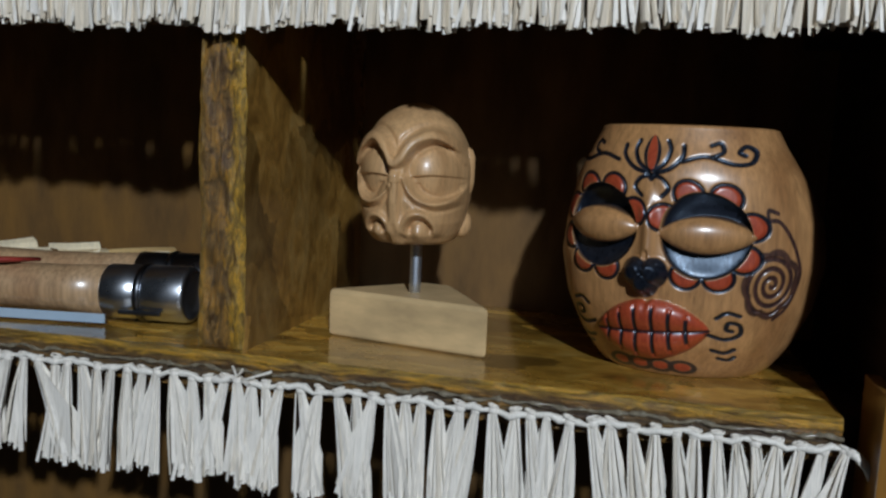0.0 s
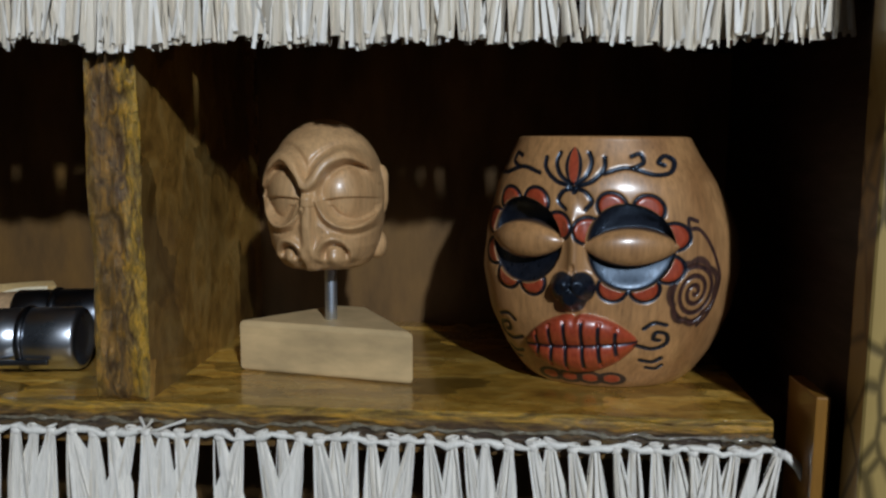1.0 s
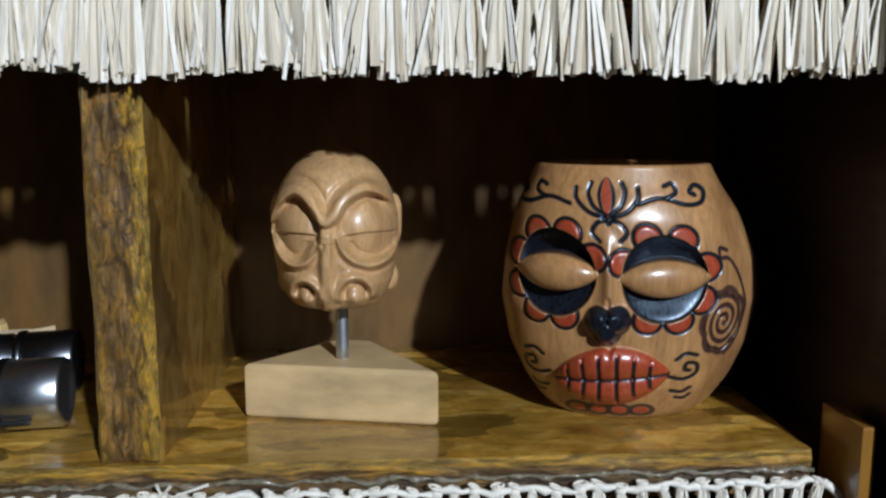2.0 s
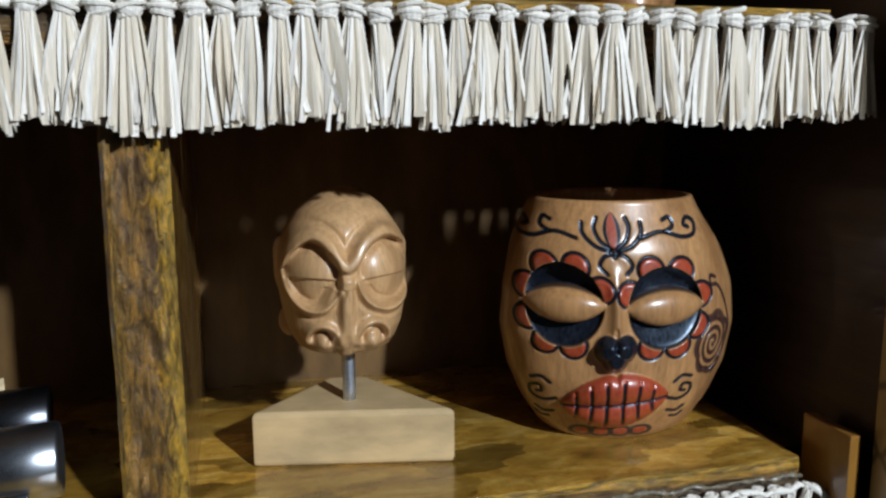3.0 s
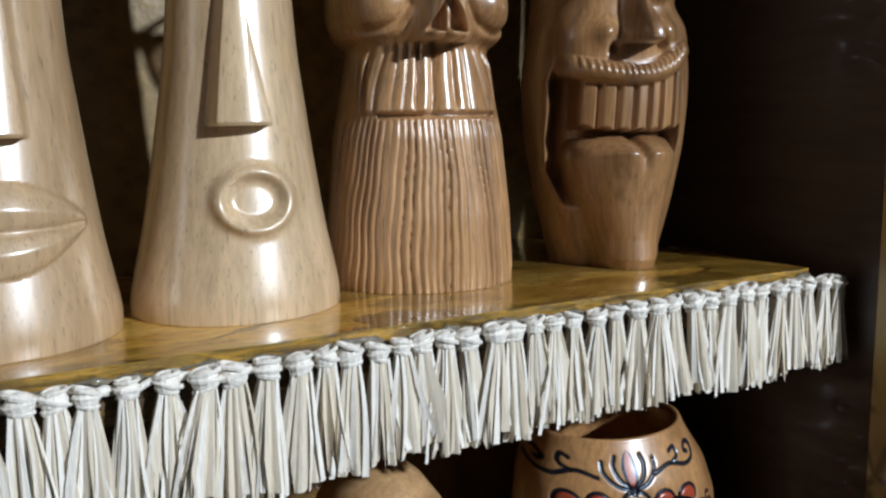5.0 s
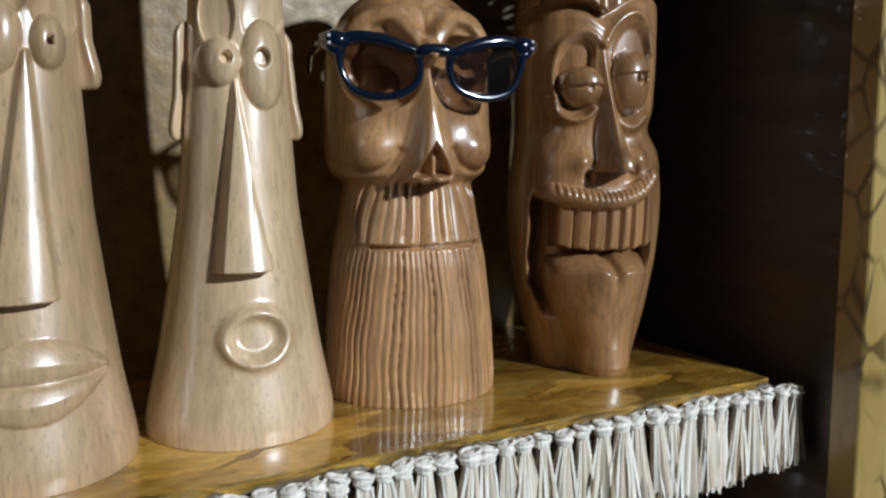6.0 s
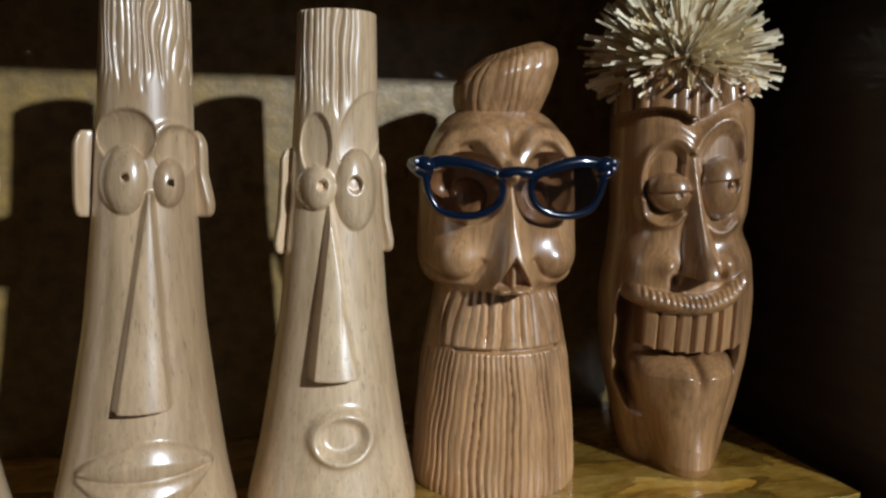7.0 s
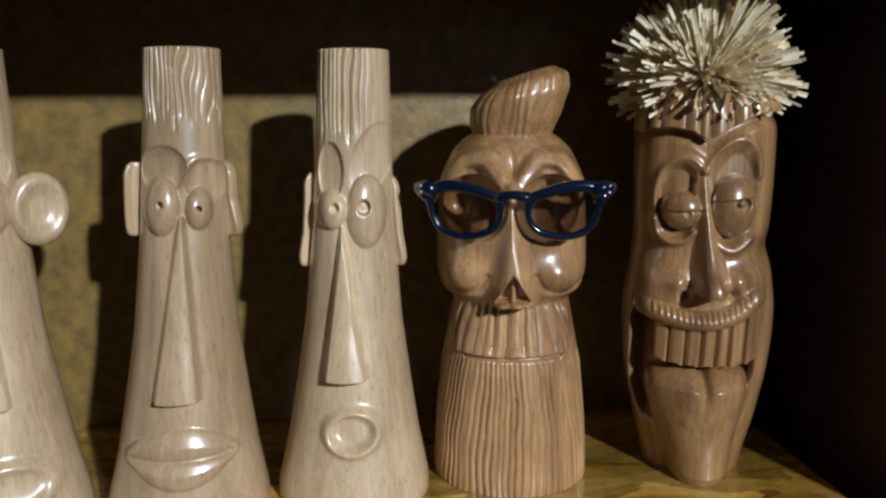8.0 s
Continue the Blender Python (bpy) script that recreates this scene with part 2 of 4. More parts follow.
# ---- large structure ----
SHELF_LEFT, SHELF_END, BACK_Y = -0.62, 0.137, 0.166
LOW, HIGH, TOP = 1.200, 1.390, 1.667

back = part("wall_back", box_bm(SHELF_LEFT - 0.03, 0.175, BACK_Y, BACK_Y + 0.018, 0.75, 1.378), BACK)
back_high = part("wall_back_upper", box_bm(SHELF_LEFT - 0.03, 0.175, BACK_Y, BACK_Y + 0.018, 1.378, 1.95), BACK_HIGH)
tagged(back_high, "speckled yellow-brown varnished back board of the cabinet", "back board", kind="structure")
tagged(back, "brown varnished back board of the cabinet", "back board", kind="structure")
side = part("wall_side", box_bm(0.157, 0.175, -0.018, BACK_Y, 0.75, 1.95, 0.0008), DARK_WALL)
tagged(side, "wooden side board of the cabinet, coloured near black for its shade", "side board", kind="structure")
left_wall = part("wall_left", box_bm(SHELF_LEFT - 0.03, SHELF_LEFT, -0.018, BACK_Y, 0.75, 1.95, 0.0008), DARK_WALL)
tagged(left_wall, "wooden far side board, coloured near black like the shaded one", "side board", kind="structure")
floor = part("floor", box_bm(-2.5, 2.5, -3.2, 1.0, -0.05, 0.0), ROOM)
tagged(floor, "dim plain floor of the room", "floor", kind="structure")
ceiling = part("ceiling", box_bm(-2.5, 2.5, -3.2, 1.0, 4.0, 4.05), ROOM)
tagged(ceiling, "dim plain ceiling of the room", "ceiling", kind="structure")
for nm, b in (("wall_room_back", (-2.5, 2.5, 1.0, 1.05, 0, 4.0)), ("wall_room_front", (-2.5, 2.5, -3.25, -3.2, 0, 4.0)),
              ("wall_room_east", (2.5, 2.55, -3.2, 1.0, 0, 4.0)), ("wall_room_west", (-2.55, -2.5, -3.2, 1.0, 0, 4.0))):
    tagged(part(nm, box_bm(*b), ROOM), "dim plain wall of the room", "wall", kind="structure")


def two_faced(ob, y_limit, second):
    """Give the torn front faces of a board their own material."""
    ob.data.materials.append(second)
    for poly in ob.data.polygons:
        if poly.center.y < y_limit and poly.normal.y < -0.3:
            poly.material_index = 1
    return ob


def shelf_board(z_top, label):
    ob = part("shelf_board", rough_slab(SHELF_LEFT, SHELF_END, 0.002, BACK_Y, z_top - 0.018, z_top, 0.0035, 0.0012, z_top), SHELF, smooth=False)
    two_faced(ob, 0.012, torn_edge("torn_shelf_edge", 2, z_top - 0.018, z_top, [(0.0, BARK), (0.45, (0.10, 0.07, 0.045)), (0.68, BARK), (0.80, AMBER), (1.0, (0.32, 0.20, 0.04))], (44, 320, 320)))
    return tagged(ob, label, "shelf", "shelf boards")


low_shelf = shelf_board(LOW, "amber varnished strand-board shelf with a ragged front edge")
high_shelf = shelf_board(HIGH, "amber varnished strand-board shelf carrying the carved figures")
top_shelf = shelf_board(TOP, "amber varnished strand-board shelf above the carved figures")
divider = part("divider_board", rough_slab(-0.1415, -0.119, 0.003, BACK_Y, LOW, HIGH - 0.018, 0.0018, 0.0032, 3.7), PANEL)
two_faced(divider, 0.012, EDGE)
tagged(divider, "upright strand-board divider with rough bark-brown front edge", "divider", "shelf boards")


# ---- carving ----
def sstep(a, b, x):
    t = np.clip((x - a) / (b - a), 0, 1)
    return t * t * (3 - 2 * t)


def ell(u, v, u0, v0, a, b, h, rot=0.0, p=0.5):
    """Rounded mound of height h."""
    c, s = math.cos(radians(rot)), math.sin(radians(rot))
    x, y = (u - u0) * c + (v - v0) * s, -(u - u0) * s + (v - v0) * c
    return h * np.clip(1 - (x / a) ** 2 - (y / b) ** 2, 0, 1) ** p


def gauss(u, v, u0, v0, a, b, h, rot=0.0):
    c, s = math.cos(radians(rot)), math.sin(radians(rot))
    x, y = (u - u0) * c + (v - v0) * s, -(u - u0) * s + (v - v0) * c
    return h * np.exp(-((x / a) ** 2 + (y / b) ** 2))


def stroke_dist(u, v, pts):
    """Distance from (u, v) to an open line through pts."""
    best = np.full(u.shape, 1e9)
    for (x0, y0), (x1, y1) in zip(pts[:-1], pts[1:]):
        dx, dy = x1 - x0, y1 - y0
        t = np.clip(((u - x0) * dx + (v - y0) * dy) / max(dx * dx + dy * dy, 1e-12), 0, 1)
        best = np.minimum(best, np.hypot(u - x0 - t * dx, v - y0 - t * dy))
    return best


def curve_pts(pts, n=8):
    """A smooth line through pts (Catmull-Rom)."""
    p = [np.array(q, float) for q in pts]
    p = [2 * p[0] - p[1]] + p + [2 * p[-1] - p[-2]]
    out = []
    for i in range(1, len(p) - 2):
        for k in range(n):
            t = k / n
            out.append(0.5 * (2 * p[i] + (p[i + 1] - p[i - 1]) * t + (2 * p[i - 1] - 5 * p[i] + 4 * p[i + 1] - p[i + 2]) * t * t
                              + (3 * p[i] - p[i - 1] - 3 * p[i + 1] + p[i + 2]) * t ** 3))
    out.append(p[-2])
    return [tuple(q) for q in out]


def spiral(u0, v0, r0, r1, a0, turns, n=26):
    return [(u0 + (r0 + (r1 - r0) * i / n) * math.cos(radians(a0) + turns * 2 * math.pi * i / n),
             v0 + (r0 + (r1 - r0) * i / n) * math.sin(radians(a0) + turns * 2 * math.pi * i / n)) for i in range(n + 1)]


def turned(profile, relief, rows=340, front=250, rear=70, lean=None, squash=(1.0, 1.0), cap=0.0, wave=None, dome=False, hollow=0.0, section=None, swell=0.0, soften=24):
    """A turned body with a carved front. profile: (z, r) from the foot up. relief(u, z, th) gives how far the front stands out.
    Returns vertices (rows x columns grid, then caps) and faces, in local metres; the front looks along -y."""
    zs = np.array([p[0] for p in profile])
    rs = np.array([p[1] for p in profile])
    th = np.concatenate([np.linspace(-100, 100, front, endpoint=False), np.linspace(100, 260, rear, endpoint=False)]) * math.pi / 180
    z = np.linspace(zs[0], zs[-1], rows)
    if dome:
        z = zs[0] + (zs[-1] - zs[0]) * np.sin(np.linspace(0, 1, rows) ** 0.9 * math.pi / 2)
    # smooth the profile
    r = np.interp(z, zs, rs)
    k = max(3, rows // soften)
    pad = np.concatenate([2 * r[0] - r[k:0:-1], r, 2 * r[-1] - r[-2:-k - 2:-1]])
    r = np.convolve(pad, np.hanning(2 * k + 3)[1:-1] / np.hanning(2 * k + 3).sum(), "valid")[:rows] if not dome else r
    Z, TH = np.meshgrid(z, th, indexing="ij")
    Rr = np.repeat(r[:, None], len(th), 1)
    if section is not None:
        Rr = Rr * section(TH, Z)
    X, Y = Rr * np.sin(TH) * squash[0], -Rr * np.cos(TH) * squash[1]
    d = relief(X, Z, TH)
    w = sstep(-0.15, 0.35, np.cos(TH))
    Y = Y - d * w
    # swell sideways a little as well, so flanks are carved too
    X = X + d * swell * np.sign(np.sin(TH)) * sstep(0.45, 0.95, np.abs(np.sin(TH))) * sstep(-0.3, 0.2, np.cos(TH))
    if lean is not None:
        X = X + (Z - zs[0]) * lean
    if wave is not None:
        X, Y, Z = wave(X, Y, Z, TH)
    verts = np.stack([X, Y, Z], -1).reshape(-1, 3)
    n = len(th)
    i, j = np.meshgrid(np.arange(rows - 1), np.arange(n), indexing="ij")
    a = (i * n + j).ravel()
    b = (i * n + (j + 1) % n).ravel()
    quads = np.stack([a, b, b + n, a + n], 1)
    verts, faces = verts.tolist(), quads.tolist()
    # caps: rings towards the middle
    for row, sgn in ((rows - 1, 1), (0, -1)):
        ring = list(range(row * n, row * n + n))
        c = np.mean([verts[q] for q in ring], axis=0)
        prev = ring
        steps = ((0.93, 0.5), (0.75, 0.85), (0.4, 1.0))
        if hollow and sgn > 0:
            steps = ((0.985, 0.0012), (0.94, 0.0018), (0.90, 0.0008), (0.885, -0.002), (0.93, -0.2 * hollow), (1.1, -0.5 * hollow), (0.95, -0.85 * hollow), (0.6, -hollow))
        for s, lift in steps:
            cur = []
            for q in ring:
                pnt = c + (np.array(verts[q]) - c) * s
                pnt[2] += lift if hollow and sgn > 0 else (cap * lift if sgn > 0 else 0.0)
                cur.append(len(verts))
                verts.append(pnt.tolist())
            for q in range(n):
                quad = (prev[q], prev[(q + 1) % n], cur[(q + 1) % n], cur[q])
                faces.append(quad if sgn > 0 else quad[::-1])
            prev = cur
        faces.append(tuple(prev) if sgn > 0 else tuple(prev[::-1]))
    return verts, faces


def squarish(n):
    """Cross-section between a circle (n = 2) and a square."""
    return lambda TH, Z: (np.abs(np.sin(TH)) ** n + np.abs(np.cos(TH)) ** n) ** (-1.0 / n)


def blob(c, rad, rot=(0, 0, 0), seg=28, rings=18, shape=None):
    """A closed rounded lump; shape(p) may move its unit-sphere points."""
    m = Matrix.Translation(c) @ Euler([radians(a) for a in rot]).to_matrix().to_4x4()
    verts, faces = [], []
    for i in range(rings + 1):
        a = math.pi * i / rings
        for k in range(seg):
            b = 2 * math.pi * k / seg
            p = Vector((math.sin(a) * math.cos(b), math.sin(a) * math.sin(b), math.cos(a)))
            if shape:
                p = shape(p)
            verts.append(m @ Vector((p.x * rad[0], p.y * rad[1], p.z * rad[2])))
    for i in range(rings):
        for k in range(seg):
            l = (k + 1) % seg
            faces.append((i * seg + k, (i + 1) * seg + k, (i + 1) * seg + l, i * seg + l))
    return [tuple(v) for v in verts], faces


def figure(name, pieces, loc, turn, material, label):
    v, f = join(*pieces)
    ob = mesh_object(name, v, f, material)
    ob.matrix_world = pose(*loc, 0, 0, turn)
    return tagged(ob, label, "carved figure", "carved wooden figures")


def hair_lines(u, z, th, z0, z1, count, depth, seed, slant=0.0, sway=0.05, fade=0.004):
    """Upright gouged strands of uneven width between z0 and z1."""
    ph = th * count + 0.9 * np.sin(th * 3.7 + seed) + 0.6 * np.sin(th * 9.1 + 2 * seed) + slant * (z - z0) * th * count
    ph = ph + sway * count * (np.sin(z * 95 + seed + th * 2.5) + 0.5 * np.sin(z * 210 + th * 6 + seed))
    g = np.abs(np.sin(ph)) ** 0.65
    deep = 0.65 + 0.35 * np.sin(ph * 0.37 + seed)
    return -depth * deep * (1 - g) * sstep(z0 - fade, z0 + fade, z + 0.0035 * np.sin(ph * 0.9 + seed)) * (1 - sstep(z1 - fade * 0.5, z1 + fade * 0.5, z))


def wedge_nose(u, z, x0, z0, w0, h0, x1, z1, w1, h1, edge=0.0022):
    """A nose that widens from its top (x0, z0) to its foot (x1, z1)."""
    t = np.clip((z0 - z) / (z0 - z1), 0, 1)
    c, w, h = x0 + (x1 - x0) * t, w0 + (w1 - w0) * t, h0 + (h1 - h0) * t
    side = sstep(0, edge, w - np.abs(u - c))
    return h * side * (1 - 0.18 * ((u - c) / w) ** 2) * sstep(z1 - 0.0006, z1 + 0.0016, z) * sstep(z0 + 0.004, z0 - 0.004, z)


def onto(d, f):
    """Lay a raised form on the surface where it stands out."""
    return np.where(f > 1e-6, np.maximum(d, f), d)


def scoop(u, z, u0, z0, a, b, depth, rot=0.0, crisp=0.35):
    """A gouged hollow with a crisp rim."""
    c, s = math.cos(radians(rot)), math.sin(radians(rot))
    x, y = (u - u0) * c + (z - z0) * s, -(u - u0) * s + (z - z0) * c
    return -depth * np.clip(1 - (x / a) ** 2 - (y / b) ** 2, 0, 1) ** crisp


# tall figure with full lips
def relief_lips(u, z, th):
    u, z = u * 1000, (z - 1.39) * 1000
    d = 1000 * hair_lines(u / 1000, z / 1000, th, 0.192, 0.26, 19, 0.0019, 1.0, sway=0.06, fade=0.006)
    d = d + scoop(u, z, -7.2, 168.0, 10.8, 10.5, 5.0, -12, 0.45) + scoop(u, z, 11.5, 162.5, 8.6, 10.0, 3.2, 0, 0.4)
    d = d + 1.0 * np.exp(-(stroke_dist(u, z, curve_pts([(2.5, 163), (3, 168), (8, 172.5), (17, 171)])) / 1.6) ** 2)
    nose = wedge_nose(u, z, 1.0, 147, 2.4, 4.4, -1.4, 64.3, 11.4, 8.2, 2.6)
    d = onto(d, nose)
    d = onto(d, ell(u, z, -8.0, 151.5, 8.8, 13.4, 7.2) - 1.0)
    d = onto(d, ell(u, z, 8.6, 150, 6.0, 9.4, 6.4) - 0.9)
    d = d - 8.0 * (np.hypot(u + 7.4, z - 152.7) < 1.5) - 8.0 * (np.hypot(u - 9.0, z - 150.2) < 1.4)
    x, half = u + 0.2, 26.5
    y = z - 37.0 - 0.0015 * x * x
    arch = np.clip(1 - (x / half) ** 2, 0, 1)
    hi, lo = 14.5 * arch ** 0.8 + 0.01, 13.5 * arch ** 0.9 + 0.01
    t = np.where(y > 0, y / hi, -y / lo)
    lips = np.clip(1 - np.abs(t - 0.45) / 0.55, 0, 1) ** 0.5 * sstep(0.0, 0.14, arch)
    cleft = np.exp(-(y / 0.8) ** 2) * sstep(0.0, 0.2, arch)
    d = d + 3.8 * lips - 1.1 * cleft * (arch > 0)
    return d / 1000


def relief_round_mouth(u, z, th):
    u, z = u * 1000, (z - 1.39) * 1000
    d = 1000 * hair_lines(u / 1000, z / 1000, th, 0.184, 0.26, 17, 0.0020, 2.0, sway=0.03, fade=0.008) * (0.25 + 0.75 * sstep(13, 4, u))
    d = d + scoop(u, z, -9.8, 165, 6.2, 13.5, 3.8)
    d = d + scoop(u, z, 9.5, 171, 9.5, 17.5, 2.0, -22, 0.3)
    nose = wedge_nose(u + 1.3 * np.sin((z - 67) / 24.0) * (u > 0), z, -4.6, 142, 1.0, 3.6, -2.4, 67.2, 11.3, 9.4, 2.4)
    d = onto(d, nose)
    d = onto(d, ell(u, z, -9.8, 147, 8.2, 9.6, 6.4) - 0.9)
    d = onto(d, ell(u, z, 7.2, 146.2, 9.6, 17.4, 6.6) - 0.9)
    d = d - 4.0 * sstep(2.5, 1.7, np.hypot(u + 7.6, z - 148.4)) - 4.2 * sstep(3.4, 2.5, np.hypot(u - 6.0, (z - 148.6) * 0.9))
    x, y = u - 0.8, z - 41.8
    rr = np.hypot(x / 1.0, y / 0.80)
    d = d + 3.9 * np.exp(-((rr - 12.4) / 2.7) ** 2) - 1.4 * sstep(11, 6, rr)
    return d / 1000


def relief_round_ears(u, z, th):
    u, z = u * 1000, (z - 1.39) * 1000
    d = 1000 * hair_lines(u / 1000, z / 1000, th, 0.192, 0.26, 9, 0.0012, 1.0)
    d = d + scoop(u, z, 9, 170, 8, 10, 2.6)
    d = onto(d, ell(u, z, 8.5, 153, 8.5, 12.5, 6.0))
    d = onto(d, ell(u, z, -8.5, 153, 8.5, 12.5, 6.0))
    d = onto(d, wedge_nose(u, z, 0.0, 142, 2.0, 3.0, 0.0, 64, 11, 8.5))
    rr = np.hypot((u - 8) / 1.45, (z - 27) / 0.9)
    d = d + 3.4 * np.exp(-((rr - 12.0) / 2.6) ** 2) - 1.0 * np.exp(-(rr / 8) ** 4)
    return d / 1000


def flap_ear(side, z0, z1, x0, outer, y=0.0, thick=0.0080, turn=18, dish=0.0030):
    """A long ear grown out of the head: a thick rounded plate, its outer edge given as (height 0 to 1, reach), dished in front."""
    rows, ring = 30, 28
    c, sn = math.cos(radians(turn)), math.sin(radians(turn))
    verts, faces = [], []
    for i in range(rows):
        t = i / (rows - 1)
        end = max(0.0, 1 - abs(2 * t - 1) ** 5) ** 0.5
        xo = np.interp(t, [q[0] for q in outer], [q[1] for q in outer])
        half = (xo + 0.007) / 2 * (0.72 + 0.28 * end)
        mid = (xo - 0.007) / 2
        for k in range(ring):
            w = 2 * math.pi * k / ring
            px = math.copysign(abs(math.cos(w)) ** 0.6, math.cos(w))
            py = math.copysign(abs(math.sin(w)) ** 0.6, math.sin(w)) * thick / 2 * (0.25 + 0.75 * end)
            if py < 0:
                py += dish * end * math.exp(-((px - 0.25) / 0.55) ** 4)
            px = mid + px * half
            verts.append((side * (x0 + px * c + py * sn), y - px * sn + py * c, z0 + (z1 - z0) * t))
    for i in range(rows - 1):
        for k in range(ring):
            l = (k + 1) % ring
            q = (i * ring + k, i * ring + l, (i + 1) * ring + l, (i + 1) * ring + k)
            faces.append(q if side > 0 else q[::-1])
    low, top = tuple(range(ring)), tuple((rows - 1) * ring + k for k in range(ring))
    faces.append(low[::-1] if side > 0 else low)
    faces.append(top if side > 0 else top[::-1])
    return verts, faces


def ring_ear(side, x, z, r, y=0.0):
    """A round cupped ear."""
    def shape(p):
        q = math.hypot(p.x, p.z)
        if p.y < 0:
            p.y += 0.9 * math.exp(-(q / 0.62) ** 4)
        return p
    return blob((side * x, y, z), (r * 0.8, 0.0075, r), (0, 0, side * 30), 36, 26, shape)


EAR_BLUNT = [(0, 0.0075), (0.5, 0.0070), (0.85, 0.0065), (1, 0.0050)]
EAR_FLARED = [(0, 0.0105), (0.15, 0.0100), (0.5, 0.0070), (0.85, 0.0070), (1, 0.0055)]
EAR_LONG = [(0, 0.0105), (0.10, 0.0100), (0.35, 0.0075), (0.7, 0.0062), (0.9, 0.0060), (1, 0.0045)]
TALL = [(1.390, 0.0385), (1.393, 0.0392), (1.400, 0.0380), (1.422, 0.0332), (1.448, 0.0290), (1.482, 0.0240), (1.531, 0.0200), (1.572, 0.0182), (1.611, 0.0170)]
figure("carved_figure", [turned(TALL, relief_lips, lean=0.04, cap=0.0008), flap_ear(-1, 1.5265, 1.5605, 0.0140, EAR_BLUNT), flap_ear(1, 1.5255, 1.5605, 0.0235, EAR_FLARED, -0.001, 0.009, 35)],
       (-0.1895, 0.058, 0), 3, PALE_WOOD, "tall pale wooden tiki figure with full lips and long nose")
figure("carved_figure", [turned(TALL, relief_round_mouth, lean=0.022, cap=0.0008), flap_ear(-1, 1.5075, 1.5535, 0.0150, EAR_LONG), flap_ear(1, 1.5075, 1.5515, 0.0200, EAR_LONG, 0.0, 0.008, 30)],
       (-0.108, 0.068, 0), -4, BLOND_WOOD, "tall pale wooden tiki figure with round open mouth")
figure("carved_figure", [turned(TALL, relief_round_ears, rows=240, front=180, rear=60, lean=0.0, cap=0.0008), ring_ear(-1, 0.0265, 1.540, 0.017), ring_ear(1, 0.0265, 1.540, 0.017, -0.006)],
       (-0.275, 0.056, 0), 12, BLOND_WOOD, "tall pale wooden tiki figure with round cupped ears")


# bearded figure
def relief_beard(u, z, th):
    u, z = u * 1000, (z - 1.39) * 1000
    d = 1000 * hair_lines(u / 1000, z / 1000, th, -0.02, 0.069, 31, 0.0020, 0.4, slant=3.0, sway=0.016)
    m = sstep(70.5, 73, z) * (1 - sstep(96, 104, z + 0.012 * u * u - 2)) * sstep(31, 26, np.abs(u))
    d = d + 2.3 * m + 1000 * hair_lines(u / 1000, z / 1000, th, 0.070, 0.104, 15, 0.0032, 1.7, slant=5.0, sway=0.02) * m
    d = d - 2.4 * np.exp(-((z - 70.6) / 0.9) ** 2) * (np.abs(u - 1) < 24.5)
    d = d + gauss(u, z, -25, 113.5, 9.5, 10.5, 6.5, 15) + gauss(u, z, 25, 113.5, 9.0, 9.5, 6.5, -15)
    for s in (-1, 1):
        d = d - 2.2 * np.exp(-(stroke_dist(u, z, curve_pts([(s * 36, 108), (s * 27, 103.5), (s * 17, 106), (s * 12, 113)])) / 1.6) ** 2)
    d = d - ell(u, z, -18, 146, 16.0, 16.5, 19.0, 14) - ell(u, z, 18, 146, 16.0, 16.5, 19.0, -14)
    d = d + ell(u, z, -17, 142, 8.5, 8.0, 4.5) + ell(u, z, 17, 142, 8.5, 8.0, 4.5)
    d = d + gauss(u, z, -16, 132, 8, 5, 2.0) + gauss(u, z, 16, 132, 8, 5, 2.0)
    d = d + wedge_nose(u, z, 0.0, 152, 4.0, 3.4, 1.0, 99.5, 15.0, 13.5, 9.0)
    hole = (116.5 - z) * 0.62 - np.abs(u - 1.0)
    d = d - 11.0 * sstep(-0.4, 1.8, hole) * sstep(101, 103.5, z) * (0.45 + 0.55 * sstep(0.6, 2.2, np.abs(u - 1.0)))
    for s in (-1, 1):
        b = stroke_dist(u, z, curve_pts([(s * 0.5, 153), (s * 7, 163), (s * 14, 170), (s * 24, 168), (s * 31, 158)]))
        d = d + 6.5 * np.exp(-(b / 4.4) ** 4)
    d = d - 1.6 * gauss(u, z, 0, 163, 1.6, 7, 1.0)
    return d / 1000


BEARD = [(1.390, 0.0408), (1.396, 0.0412), (1.420, 0.0400), (1.452, 0.0368), (1.478, 0.0318), (1.4885, 0.0298), (1.4905, 0.0335), (1.4935, 0.0362), (1.499, 0.0380), (1.505, 0.0385),
         (1.522, 0.0385), (1.540, 0.0378), (1.553, 0.0350), (1.563, 0.0300), (1.569, 0.0240), (1.573, 0.0170)]


def relief_tuft(u, z, th):
    return hair_lines(u, z, th, 1.5, 1.7, 13, 0.0013, 0.2, sway=0.2)


def tuft_shape(X, Y, Z, TH):
    t = (Z - 1.566) / 0.034
    X = X + 0.0075 * np.clip(t, 0, 2) ** 1.5
    Z = Z + np.clip(t, 0, 1) * X * 0.33
    ad = hair_lines(X, Z, TH, 1.5, 1.7, 13, 0.0012, 0.2)
    return X + ad * np.sin(TH), Y - ad * np.cos(TH), Z


TUFT = [(1.562, 0.0185), (1.568, 0.0190), (1.578, 0.0232), (1.588, 0.0252), (1.594, 0.0225), (1.597, 0.0160)]
